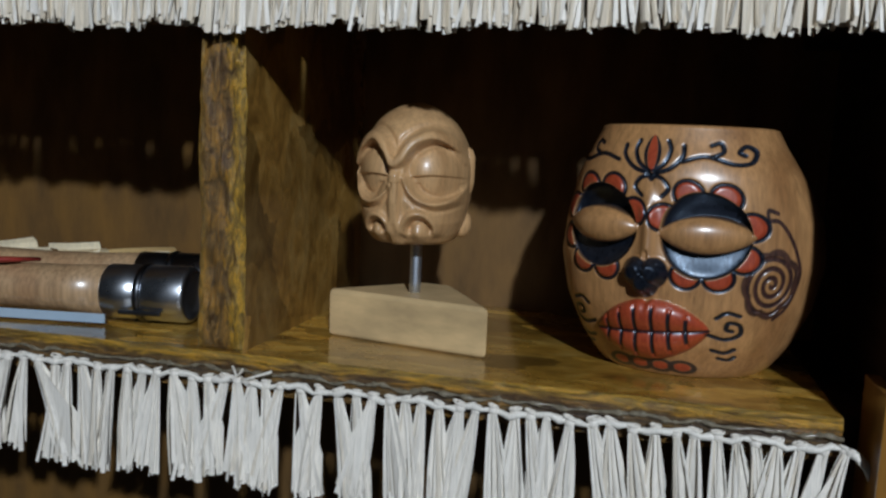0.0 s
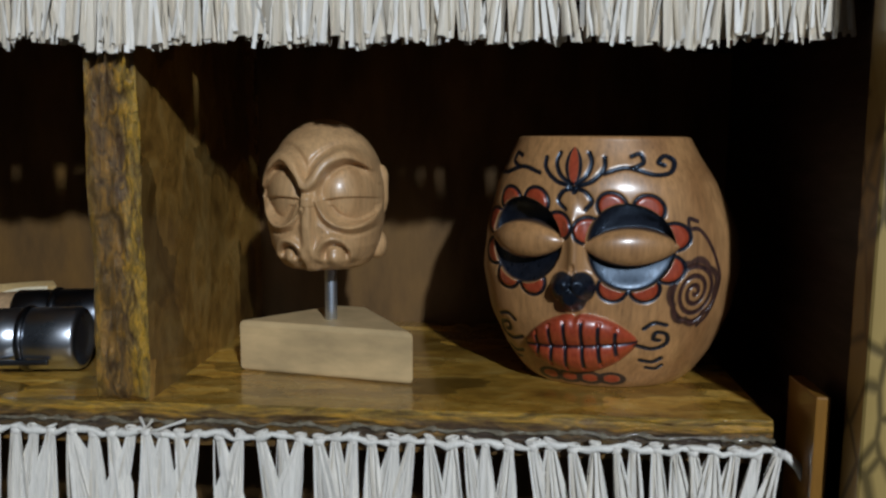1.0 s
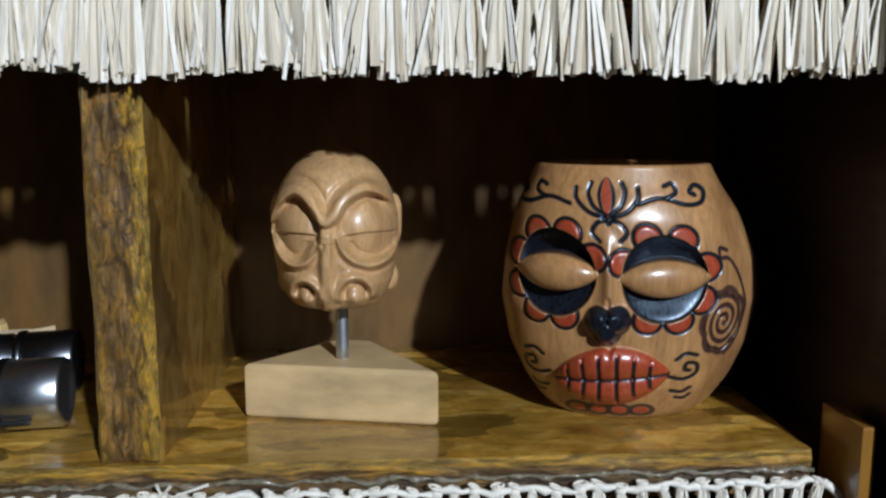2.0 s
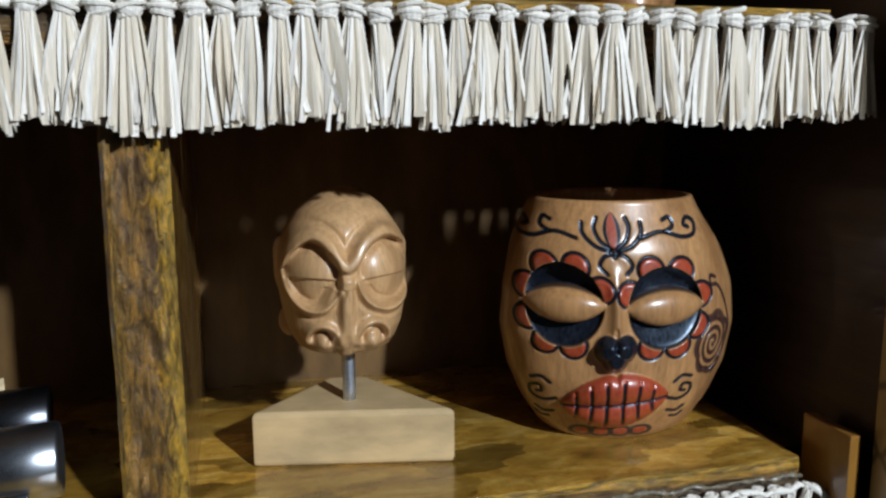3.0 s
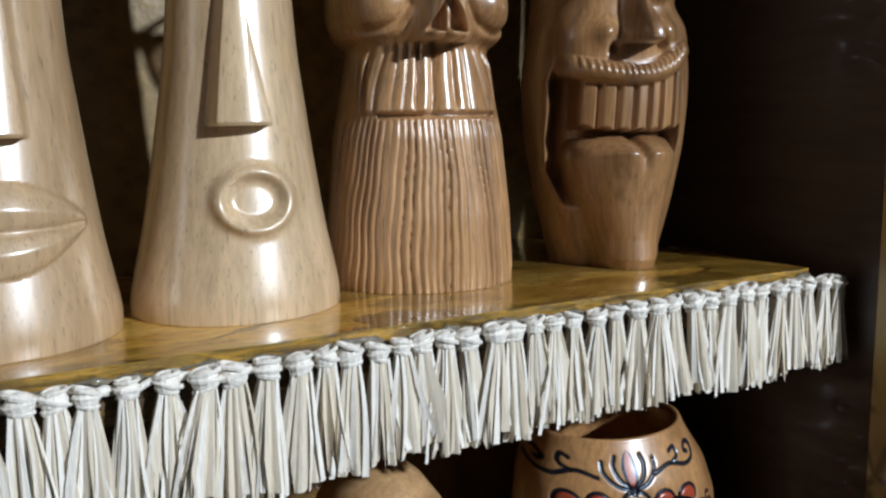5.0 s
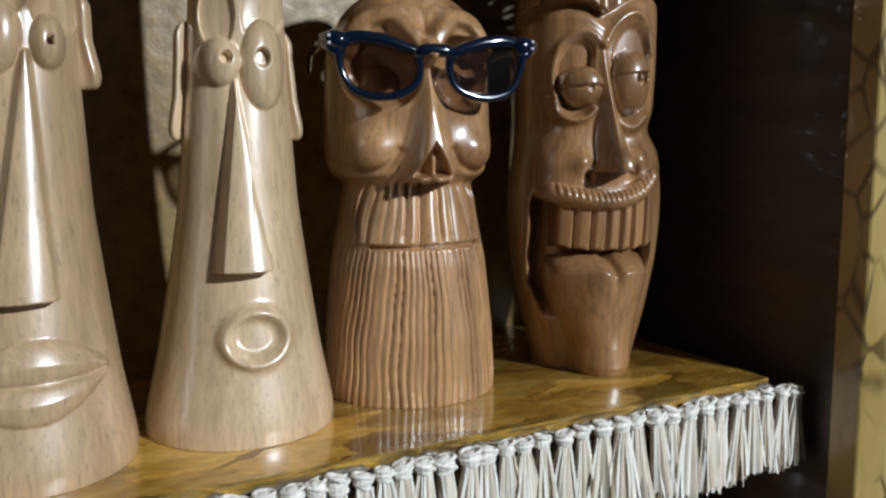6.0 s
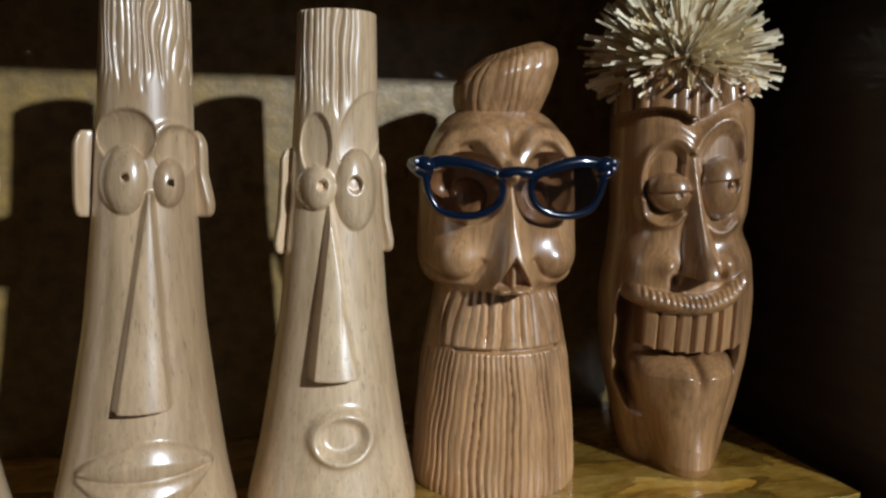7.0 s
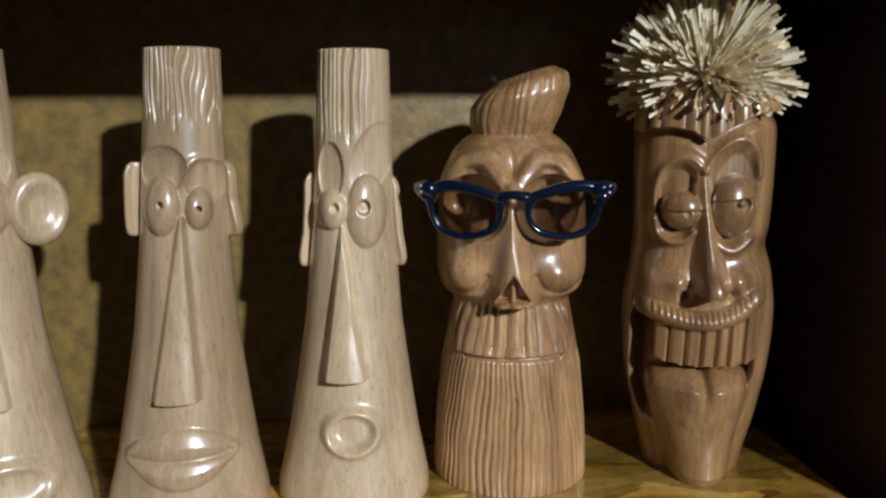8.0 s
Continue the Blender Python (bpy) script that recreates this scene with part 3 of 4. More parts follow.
figure("carved_figure", [turned(BEARD, relief_beard, rows=420, front=300, squash=(1.0, 0.95), swell=0.3, soften=70),
                         turned(TUFT, lambda u, z, th: 0 * u, rows=60, front=220, rear=120, cap=0.002, wave=tuft_shape)],
       (-0.0235, 0.080, 0), -11, BROWN_WOOD, "brown wooden bearded tiki figure with swept-up hair")


# grinning figure with long chin
def relief_grin(u, z, th):
    u, z = u * 1000, (z - 1.39) * 1000
    d = 0 * u

    def ridge(pts, w, h):
        return h * np.exp(-(stroke_dist(u, z, curve_pts(pts)) / w) ** 2)

    # cheeks swell beside the nose, the temples fall away
    d = d + gauss(u, z, -27, 107, 9, 11, 3.5) + gauss(u, z, 25, 107, 9, 10, 3.0) - gauss(u, z, 30, 122, 10, 7, 4.0) - gauss(u, z, -33, 124, 9, 8, 3.0)
    # open mouth, its side flap, the upper teeth
    lipz = np.interp(u, [-40, -33, -22, -10, 2, 13, 22, 30, 40], [96, 92, 88.5, 86.5, 86.5, 90, 95.5, 102, 106])
    left = np.interp(z, [0, 22, 34, 45, 60, 86, 96], [-22, -26, -30.5, -34.5, -36, -36, -34])
    right = np.interp(z, [0, 22, 34, 45, 60, 86, 96], [16, 18, 20, 22, 25.5, 26, 24])
    inside = sstep(0, 2.2, u - left) * sstep(0, 2.2, right - u) * sstep(0, 3, lipz - z) * sstep(27, 38, z)
    d = d * (1 - inside) - 13.0 * inside
    d = d + 2.2 * np.exp(-((u - left + 1.0) / 1.7) ** 2) * sstep(26, 40, z) * sstep(99, 90, z)
    cuts = np.full(u.shape, 99.0)
    for c in (-26.5, -18.5, -10.6, -3.1, 4.1, 10.6, 18.7, 26.5):
        cuts = np.minimum(cuts, np.abs(u - c - 0.03 * (z - 72)))
    foot = 62.6 + 0.003 * u * u + 0.6 * np.cos(u * 0.8)
    tooth = sstep(foot - 0.5, foot + 1.6, z) * sstep(0, 2.5, 27.5 - np.abs(u)) * (z < lipz + 1)
    d = np.where(tooth > 0.02, np.maximum(d, -13 + tooth * (16.0 - 3.2 * np.exp(-(cuts / 0.95) ** 2) - 0.004 * u * u)), d)
    # notched upper lip
    lip = stroke_dist(u, z, curve_pts([(-30, 93), (-22, 90.5), (-10, 88.6), (2, 88.6), (13, 92), (20, 96.5), (24.5, 100)]))
    notch = 0.55 * np.sin(u * 2.3 + 0.05 * z) * sstep(-1.5, 2.5, z - lipz - 1.5)
    d = np.maximum(d, (9.4 - 0.006 * u * u) * np.sqrt(np.clip(1 - (lip / 5.4) ** 2, 0, 1)) + notch * (lip < 4.6) * (np.abs(u + 3) < 25) - 0.6 - 20 * (lip > 5.4))
    # long chin like a tongue, cleft at its top
    lo = np.interp(z, [-2, 7, 14, 22, 36, 48, 56, 62], [-15, -17.5, -19, -21.5, -27, -30, -29.5, -25])
    hi = np.interp(z, [-2, 7, 14, 22, 36, 48, 56, 62], [16, 18.4, 19, 20, 23, 25, 24.5, 21])
    t = (u - (lo + hi) / 2) / ((hi - lo) / 2)
    topz = 61.5 - 2.6 * np.exp(-((u + 1) / 3.4) ** 2) - 0.004 * (u + 2) ** 2
    front = np.interp(z, [-2, 0, 5, 14, 30, 45, 58, 63], [12.0, 15.5, 17.0, 14.0, 12.0, 12.5, 11.5, 7.0])
    jaw = (front + 9) * np.clip(1 - np.abs(t) ** 2.2, 0, 1) ** 0.5 * np.sqrt(np.clip((topz + 0.5 - z) / 8.0, 0, 1)) - 9
    jaw = jaw + gauss(u, z, -9, 53, 7.5, 8, 1.8) + gauss(u, z, 7, 53, 7.0, 8, 1.8) - gauss(u, z, -1, 56, 2.2, 9, 3.0)
    d = np.where((np.abs(t) < 1) & (z < topz + 0.4), np.maximum(d, jaw), d)
    # scooped sockets with raised rims
    d = d - 4.0 * sstep(0, 0.26, 1 - np.hypot((u + 15.3) / 11.6, (z - 147.5) / 20.0))
    d = d - 3.6 * sstep(0, 0.26, 1 - np.hypot((u - 10.5 - 0.06 * (z - 150)) / 12.4, (z - 151) / 26.0))
    d = d + ridge([(-4.5, 162), (-9.5, 167.5), (-16, 168.6), (-23.5, 164), (-27, 153), (-26.5, 140)], 1.6, 1.5)
    d = d + ridge([(-4.5, 162), (0, 170), (7, 176.8), (15, 177.8), (21.5, 171.5), (23, 160)], 1.7, 1.7)
    d = d + ridge([(-26.5, 138), (-25, 130.5), (-20, 127), (-13, 128), (-9.5, 132)], 2.2, 4.2)
    d = d + ridge([(1, 128), (7, 124), (13, 124), (19, 128.5)], 2.8, 4.2)
    # nose
    d = onto(d, wedge_nose(u, z, -5.2, 164, 3.0, 2.4, 0.6, 102, 11.0, 15.0, 8.5))
    d = d + gauss(u, z, 0.7, 106.5, 8.5, 8.0, 4.5)
    d = d + gauss(u, z, -15.8, 107.0, 5.0, 6.0, 5.5, -15)
    d = d + gauss(u, z, 14.2, 108.0, 4.5, 6.0, 5.0, 15)
    d = d - 4.0 * gauss(u, z, -11.5, 100.0, 2.2, 2.4, 1.0) - 4.0 * gauss(u, z, 11.5, 101.0, 2.2, 2.4, 1.0)
    # eyes: one half shut, one heavy-lidded
    one = np.hypot((u + 14.7) / 9.6, (z - 143.0) / 9.8)
    d = onto(d, 8.6 * np.sqrt(np.clip(1 - one ** 2, 0, 1)) - 1.2)
    d = d + (1.1 * sstep(143.2, 144.2, z - 0.05 * u) - 1.3 * np.exp(-((z - 143.4 - 0.05 * u) / 0.7) ** 2)) * (one < 0.95)
    d = d - 1.6 * sstep(1.9, 1.2, np.hypot(u + 12.4, (z - 141.6) * 1.4))
    two = np.hypot((u - 10.3) / 11.4, (z - 145) / 15.6)
    d = onto(d, 10.2 * np.sqrt(np.clip(1 - two ** 2, 0, 1)) - 1.2)
    lid = 149.2 + 0.10 * (u - 10)
    d = d + 1.4 * sstep(lid - 0.4, lid + 0.4, z) * (two < 0.97)
    d = d - 3.4 * sstep(4.2, 3.2, np.hypot(u - 13.6, z - 146.4)) * (z < lid) + 2.8 * sstep(2.0, 1.3, np.hypot(u - 13.2, z - 147.2)) * (z < lid)
    # gouged hairline in a vee
    v = np.interp(u, [-40, -36, -28, -20, -11, -4, 3, 9, 20, 30], [178, 180.5, 183, 183.5, 181.5, 176.8, 181, 184.5, 189.5, 191])
    d = d + 4.8 * sstep(-0.7, 0.7, z - v) - 3.4 * sstep(-8, 0, z - v) * (z < v)
    d = d + 1000 * hair_lines(u / 1000, z / 1000, th, 0.168, 0.23, 12, 0.0040, 0.9, sway=0.0) * sstep(-1, 1.5, z - v)
    return d / 1000


GRIN = [(1.390, 0.0250), (1.396, 0.0262), (1.420, 0.0318), (1.445, 0.0362), (1.465, 0.0380), (1.482, 0.0382), (1.500, 0.0352), (1.520, 0.0335), (1.545, 0.0345), (1.570, 0.0345), (1.584, 0.0332), (1.593, 0.0300), (1.598, 0.0250)]
figure("carved_figure", [turned(GRIN, relief_grin, rows=460, front=320, squash=(1.02, 0.98), cap=0.002, section=squarish(2.35), swell=0.35)],
       (0.079, 0.080, 0), -14, TAN_WOOD, "brown wooden tiki figure grinning with bared teeth and long chin")


def strip(a, b, width, thick, bend, rnd, seg=4, twist=0.0):
    """A flat straw from a to b, widening and sagging a little."""
    a, b = Vector(a), Vector(b)
    d = (b - a).normalized()
    s = d.cross(Vector((rnd.uniform(-0.4, 0.4), -1, rnd.uniform(-0.3, 0.3)))).normalized()
    verts, faces = [], []
    off = Vector((rnd.uniform(-1, 1), rnd.uniform(-1, 1), 0)) * bend
    for i in range(seg + 1):
        t = i / seg
        p = a.lerp(b, t) + off * math.sin(math.pi * t)
        w = width * (0.40 + 0.60 * t ** 0.8)
        s2 = (Matrix.Rotation(twist * t, 3, d) @ s)
        n = d.cross(s2)
        verts += [tuple(p + s2 * w / 2 + n * 0.0), tuple(p + n * (thick + 0.13 * w)), tuple(p - s2 * w / 2), tuple(p - n * (thick - 0.13 * w))]
    for i in range(seg):
        for k in range(4):
            l = (k + 1) % 4
            faces.append((i * 4 + k, i * 4 + l, i * 4 + 4 + l, i * 4 + 4 + k))
    faces.append((3, 2, 1, 0))
    faces.append((seg * 4, seg * 4 + 1, seg * 4 + 2, seg * 4 + 3))
    return verts, faces


def straw_hair():
    rnd = random.Random(5)
    pieces = []
    for i in range(1450):
        a = rnd.uniform(0, 2 * math.pi)
        e = math.asin(rnd.uniform(-0.50, 1.0))
        d = Vector((math.cos(a) * math.cos(e), math.sin(a) * math.cos(e), math.sin(e)))
        length = rnd.uniform(0.020, 0.038)
        deep = rnd.uniform(0.35, 1.0)
        base = Vector((d.x * 0.016, d.y * 0.016, max(-0.15, d.z) * 0.012 + 0.006)) * deep
        tip = base + (d + Vector([rnd.uniform(-0.22, 0.22) for _ in range(3)])).normalized() * length
        pieces.append(strip(base, tip, rnd.uniform(0.0011, 0.0033), 0.00010, 0.0015, rnd, 3, rnd.uniform(-1, 1)))
    v, f = join(*pieces)
    ob = mesh_object("straw_wig", v, f, HAIR_STRAW, smooth=False)
    ob.location = (0.0760, 0.077, 1.5945)
    tagged(ob, "spiky pale straw tuft on top of the grinning figure", "straw tuft", kind="stuff")


straw_hair()


# ---- raffia fringes ----
def tassel(length, width, rnd, strands, mess, knot, wraps):
    """A bunch of flat raffia straws wound tight under a knot at the origin and fanning out below it."""
    pieces = []
    kw = knot * rnd.uniform(0.85, 1.15)
    pieces.append(blob((0, 0, -0.0004), (kw * 1.06, kw * 0.9, kw * 1.0), (rnd.uniform(-20, 20), rnd.uniform(-30, 30), 0), 12, 8))
    for k in range(wraps):
        tilt, lift, wide = rnd.uniform(-0.4, 0.4), (1 - k) * kw * 0.62 + rnd.uniform(-0.0004, 0.0004), kw * rnd.uniform(0.92, 1.12) * (1.0, 1.08, 0.80)[k]
        ring = [(wide * math.cos(w), wide * 0.8 * math.sin(w), lift + tilt * wide * math.cos(w)) for w in np.linspace(0, 2 * math.pi, 13)[:-1]]
        pieces.append(tube(ring, [kw * rnd.uniform(0.14, 0.28) for _ in range(12)], 6, True))
    skew = rnd.gauss(0, mess)
    # the gathered bunch: a pleated skirt, slit from below into ribbons
    around, rows = 44, 8
    folds, ph, twist = rnd.randint(6, 9), rnd.uniform(0, 6.28), rnd.uniform(-0.25, 0.25)
    cuts = [(rnd.randrange(around), rnd.uniform(0.25, 0.6)) for _ in range(5)]
    ends = [rnd.uniform(0.93, 1.03) for _ in range(12)]
    verts, faces = [], []
    for i in range(rows + 1):
        t = i / rows
        for k in range(around):
            w = 2 * math.pi * k / around
            pleat = 1 + (0.05 + 0.13 * t) * math.sin(folds * w + ph + 1.2 * math.sin(2 * w + ph)) + 0.07 * t * math.sin(3 * w + 2 * ph)
            rx = (kw * 0.72 + (width * 0.5 - kw * 0.72) * t ** 0.85) * pleat
            ry = (kw * 0.55 + 0.0012 * t) * (1 + (pleat - 1) * 2.4)
            drop = ends[int(k / around * 12)]
            for c, up in cuts:
                if min(abs(k - c), around - abs(k - c)) < 1:
                    drop = 1 - up
            verts.append((math.cos(w + twist * t) * rx + skew * t, math.sin(w) * ry - 0.0006 * t, -kw * 0.5 - (length * drop - kw * 0.5) * t))
    for i in range(rows):
        for k in range(around):
            l = (k + 1) % around
            faces.append((i * around + k, i * around + l, (i + 1) * around + l, (i + 1) * around + k))
    pieces.append((verts, faces))
    for i in range(strands):
        t = (i + rnd.uniform(-0.35, 0.35)) / max(1, strands - 1) - 0.5
        top = (t * kw * 1.3, rnd.uniform(-0.0022, -0.0008), -kw * 0.6)
        end = (t * width * 1.05 + skew + rnd.gauss(0, 0.0016), rnd.uniform(-0.0050, -0.0016), -length * rnd.uniform(0.88, 1.04))
        pieces.append(strip(top, end, rnd.uniform(0.0009, 0.0026), 0.00018, 0.0012, rnd, 5, rnd.uniform(-0.8, 0.8)))
    return join(*pieces)


def fringe(label, z, x0, x1, step, length, seed, strands, y=-0.003, mess=0.0026, knot=0.0036, spread=(0.0095, 0.0145), wraps=3, sink=0.0022, cord=0.0013):
    rnd = random.Random(seed)
    root = new("raffia_fringe")
    root.location = (0, y, z)
    tagged(root, label, "fringe", "raffia fringes")
    n = int((x1 - x0) / 0.004)
    pts = [(x0 + (x1 - x0) * i / n, sink + 0.0008 * math.sin(i * 1.7), 0.0010 * math.sin(i * 0.9) + 0.0007 * math.sin(i * 2.3)) for i in range(n + 1)]
    v, f = tube(pts, [cord * (1 + 0.3 * math.sin(i * 2.9) + 0.2 * math.sin(i * 1.3)) for i in range(n + 1)], 7)
    mesh_object("cord", v, f, CORD, parent=root)
    x = x0 + 0.002
    while x < x1:
        v, f = tassel(length * rnd.uniform(0.94, 1.06), rnd.uniform(*spread), rnd, strands + rnd.randint(-2, 2), mess, knot, wraps)
        ob = mesh_object("tassel", v, f, STRAW, smooth=False, parent=root)
        ob.location = (x, rnd.uniform(-0.001, 0.001), rnd.uniform(-0.0007, 0.0007))
        x += step * rnd.uniform(0.82, 1.18)
    return root


fringe("bleached raffia fringe knotted along the upper shelf edge", 1.3842, -0.46, 0.153, 0.0092, 0.0382, 11, 6, mess=0.0019)
fringe("bleached raffia fringe tied along the lower shelf edge", 1.1890, -0.46, 0.140, 0.0080, 0.0475, 23, 6, mess=0.0048, knot=0.0022, spread=(0.007, 0.0130), wraps=1, sink=-0.0004, cord=0.0014)


# ---- painted mug ----
def painted_wood():
    """Carved wood with glossy red, black and plum paint where the mug is painted."""
    m = SKULL_WOOD.copy()
    m.name = "painted_carved_wood"
    nt = m.node_tree
    p = nt.nodes["Principled BSDF"]
    at = nt.nodes.new("ShaderNodeAttribute")
    at.attribute_name = "paint"
    sp = nt.nodes.new("ShaderNodeSeparateColor")
    link(nt, at.outputs["Color"], sp.inputs[0])
    wear = noise_tex(nt, tex_coords(nt, (700, 700, 260)), 1.0, 4.0, 0.65)
    col = p.inputs["Base Color"].links[0].from_socket
    red = ramp(nt, wear, [(0.3, (0.27, 0.034, 0.012)), (0.6, (0.42, 0.066, 0.024))])
    col = mix(nt, "MIX", sp.outputs[2], col, ramp(nt, wear, [(0.35, (0.018, 0.008, 0.008)), (0.62, (0.065, 0.026, 0.020))]))
    col = mix(nt, "MIX", sp.outputs[0], col, red)
    col = mix(nt, "MIX", sp.outputs[1], col, ramp(nt, wear, [(0.35, (0.004, 0.005, 0.008)), (0.7, (0.012, 0.014, 0.022))]))
    link(nt, col, p.inputs["Base Color"])
    rough = p.inputs["Roughness"].links[0].from_socket
    link(nt, mix(nt, "MIX", sp.outputs[1], rough, ramp(nt, wear, [(0.35, grey(0.26)), (0.65, grey(0.46))])), p.inputs["Roughness"])
    link(nt, ramp(nt, sp.outputs[1], [(0.0, grey(0.5)), (1.0, grey(0.60))]), p.inputs["Specular IOR Level"])
    link(nt, mix(nt, "MIX", sp.outputs[1], grey(1.0), (0.55, 0.75, 1.0)), p.inputs["Specular Tint"])
    link(nt, ramp(nt, sp.outputs[1], [(0.0, grey(0.8)), (1.0, grey(0.15))]), p.inputs["Coat Weight"])
    return m


def mug_paint(u, z, th):
    """Relief in millimetres and the masks of red, black and plum paint on the mug's front."""
    d, red, black, plum = 0 * u, 0 * u, 0 * u, 0 * u

    def line(pts, w=0.95, smooth=True):
        nonlocal d, black
        q = stroke_dist(u, z, curve_pts(pts) if smooth else pts)
        d = d - 0.7 * np.exp(-(q / (w * 0.9)) ** 2)
        black = np.maximum(black, sstep(w + 0.35, w - 0.25, q))

    for s, petals in ((1, (158, 110, 62, 14, -30, -70, -112)), (-1, (158, 112, 66, 22, -20, -62, -104))):
        cx, cz = s * 22.3, 66.0 - 0.9 * s
        uu = (u - cx) * s
        inner = np.hypot(uu / 17.0, (z - cz) / 18.3)
        # scalloped petals
        best = np.full(u.shape, 9.0)
        for a in petals:
            px, pz = 17.2 * math.cos(radians(a)), 18.4 * math.sin(radians(a))
            best = np.minimum(best, np.hypot(uu - px, z - cz - pz) / 6.3)
        red = np.maximum(red, sstep(0.90, 0.82, best) * (inner > 1.03))
        rim = np.abs(best - 0.93) * 6.3
        black = np.maximum(black, sstep(1.1, 0.5, rim) * (inner > 1.0))
        d = d + 1.0 * sstep(1.0, 0.6, best) * (inner > 1) - 0.8 * np.exp(-(rim / 0.7) ** 2) * (inner > 1)
        black = np.maximum(black, sstep(1.04, 0.98, inner))
        d = d - np.where(z > cz, 9.0, 4.5) * np.sqrt(np.clip(1.02 - inner ** 2, 0, 1)) - 0.6 * sstep(1.05, 0.95, inner)
        # closed lid
        x = uu / 18.6
        arch = np.clip(1 - x * x, 0, 1)
        y = (z - cz - 0.3) / (8.3 * arch ** 0.75 + 1e-3)
        lid = (np.abs(y) < 1) & (np.abs(x) < 1)
        d = np.where(lid, np.maximum(d, -2.4 + 7.2 * np.sqrt(np.clip(1 - y * y, 0, 1)) * arch ** 0.45), d)
        black = np.where(lid, sstep(0.86, 1.0, np.abs(y)) * 0.9, black)
        red = np.where(lid, 0, red)
    # nose bridge and heart-shaped black nose
    d = d + 3.6 * np.exp(-((u - 0.5) / 3.2) ** 2) * sstep(88, 72, z) * sstep(44, 56, z)
    blob_ = np.minimum(np.hypot((u + 3.7) / 5.6, (z - 48.2) / 6.6), np.hypot((u - 3.9) / 5.6, (z - 48.4) / 6.6))
    blob_ = np.minimum(blob_, np.hypot((u - 0.1) / 6.0, (z - 44.0) / 6.8))
    black = np.maximum(black, sstep(1.06, 0.96, blob_))
    d = d + 7.0 * sstep(1.15, 0.35, blob_) - 1.6 * np.exp(-((u - 0.3) / 0.9) ** 2) * sstep(50, 54, z) * sstep(59, 56, z)
    # lips
    x = (u - 1.2) / 24.5
    arch = np.clip(1 - x * x, 0, 1)
    y = z - 22.0 - 2.0 * x
    hi = 14.6 * arch ** 0.75 - 1.2 * np.exp(-(x / 0.06) ** 2) + 0.01
    lo = 14.0 * arch ** 0.75 + 0.01
    t = np.where(y > 0, y / hi, -y / lo)
    lips = (t < 1) & (arch > 0)
    d = np.where(lips, np.maximum(d, 7.4 * np.clip(1 - ((t - 0.42) / 0.60) ** 2, 0, 1) ** 0.5 * arch ** 0.45 - 0.8), d)
    red = np.where(lips, 1.0, red)
    black = np.where(lips, sstep(1.1, 0.5, np.abs(y)) * 0.9, black)
    for k in (-17, -10.5, -4, 3, 9.5, 16):
        q = np.abs(u - 1.2 - k - 0.10 * k * (np.abs(y) / 14))
        black = np.where(lips, np.maximum(black, sstep(1.15, 0.5, q) * (t > 0.02) * (t < 0.80 - 0.012 * abs(k))), black)
        d = np.where(lips, d - 0.9 * np.exp(-(q / 0.8) ** 2) * (t < 0.85), d)
    # forehead flower
    bud = np.abs(u - 1.6) / (3.3 * np.clip(1 - ((z - 99.0) / 8.2) ** 2, 1e-3, 1) ** 0.8)
    bud = np.where(np.abs(z - 99) < 8.2, bud, 9)
    red = np.maximum(red, sstep(0.7, 0.55, bud))
    black = np.maximum(black, sstep(1.25, 1.05, bud) * sstep(0.55, 0.72, bud))
    for s in (-1, 1):
        c = 1.6
        line([(c + s * 1.0, 91.5), (c + s * 5.5, 95), (c + s * 7.5, 100.5), (c + s * 6.2, 104.5)], 1.0)
        line([(c + s * 1.5, 90.5), (c + s * 8.0, 93), (c + s * 12.5, 98), (c + s * 12.6, 102.5)], 1.0)
        line([(c, 89.8), (c + s * 4.5, 88.5), (c + s * 7.0, 84.5), (c + s * 4.2, 81.0)], 0.95)
    line([(0.2, 90.2), (1.6, 88.0), (3.0, 90.2)], 0.9)
    # scrolls over the brows
    for s in (-1, 1):
        line([(s * 14, 96.0), (s * 23, 98.4), (s * 33, 95.6), (s * 39, 96.5), (s * 40.0, 101.0), (s * 36.5, 103.4), (s * 34.5, 100.8), (s * 36.6, 99.4)], 0.95)
        line([(s * 25, 98.2), (s * 29, 100.6), (s * 27.5, 104.2), (s * 24.5, 103.2)], 0.95)
    # swirls beside the mouth
    for s in (-1, 1):
        line([(s * 25, 22.0), (s * 31, 20.2), (s * 36.2, 22.6), (s * 36.4, 27.0), (s * 32.6, 28.0), (s * 31.5, 25.0), (s * 33.6, 24.2)], 0.9)
        line([(s * 28, 30.0), (s * 32, 32.6), (s * 36.5, 31.4)], 0.9)
        line([(s * 26, 14.8), (s * 30.5, 13.6), (s * 34, 15.4)], 0.9)
        line([(s * 28, 10.8), (s * 31.5, 10.0), (s * 34, 11.6)], 0.8)
    # cheek rosettes, measured round the side
    for s in (1,):
        a = (s * th * 57.3 - 62.0) * 0.93
        b = z - 45.5
        rr, an = np.hypot(a, b), np.arctan2(b, a)
        edge = 12.5 + 1.6 * np.abs(np.sin(an * 3.5))
        plum = np.maximum(plum, sstep(0.8, -0.4, np.abs(rr - edge) - 1.6) * 0.95)
        sp = np.abs(((rr / 4.1 - s * an / (2 * math.pi)) % 1.0) - 0.5) * 4.1
        plum = np.maximum(plum, sstep(1.5, 0.8, sp) * (rr < edge))
        d = d - 0.5 * sstep(1.4, 0.6, sp) * (rr < edge)
        q = stroke_dist(a, z, curve_pts([(2, 76), (-3, 77), (-3, 73), (3, 72), (11, 62), (15, 48), (12, 36), (6, 30)]))
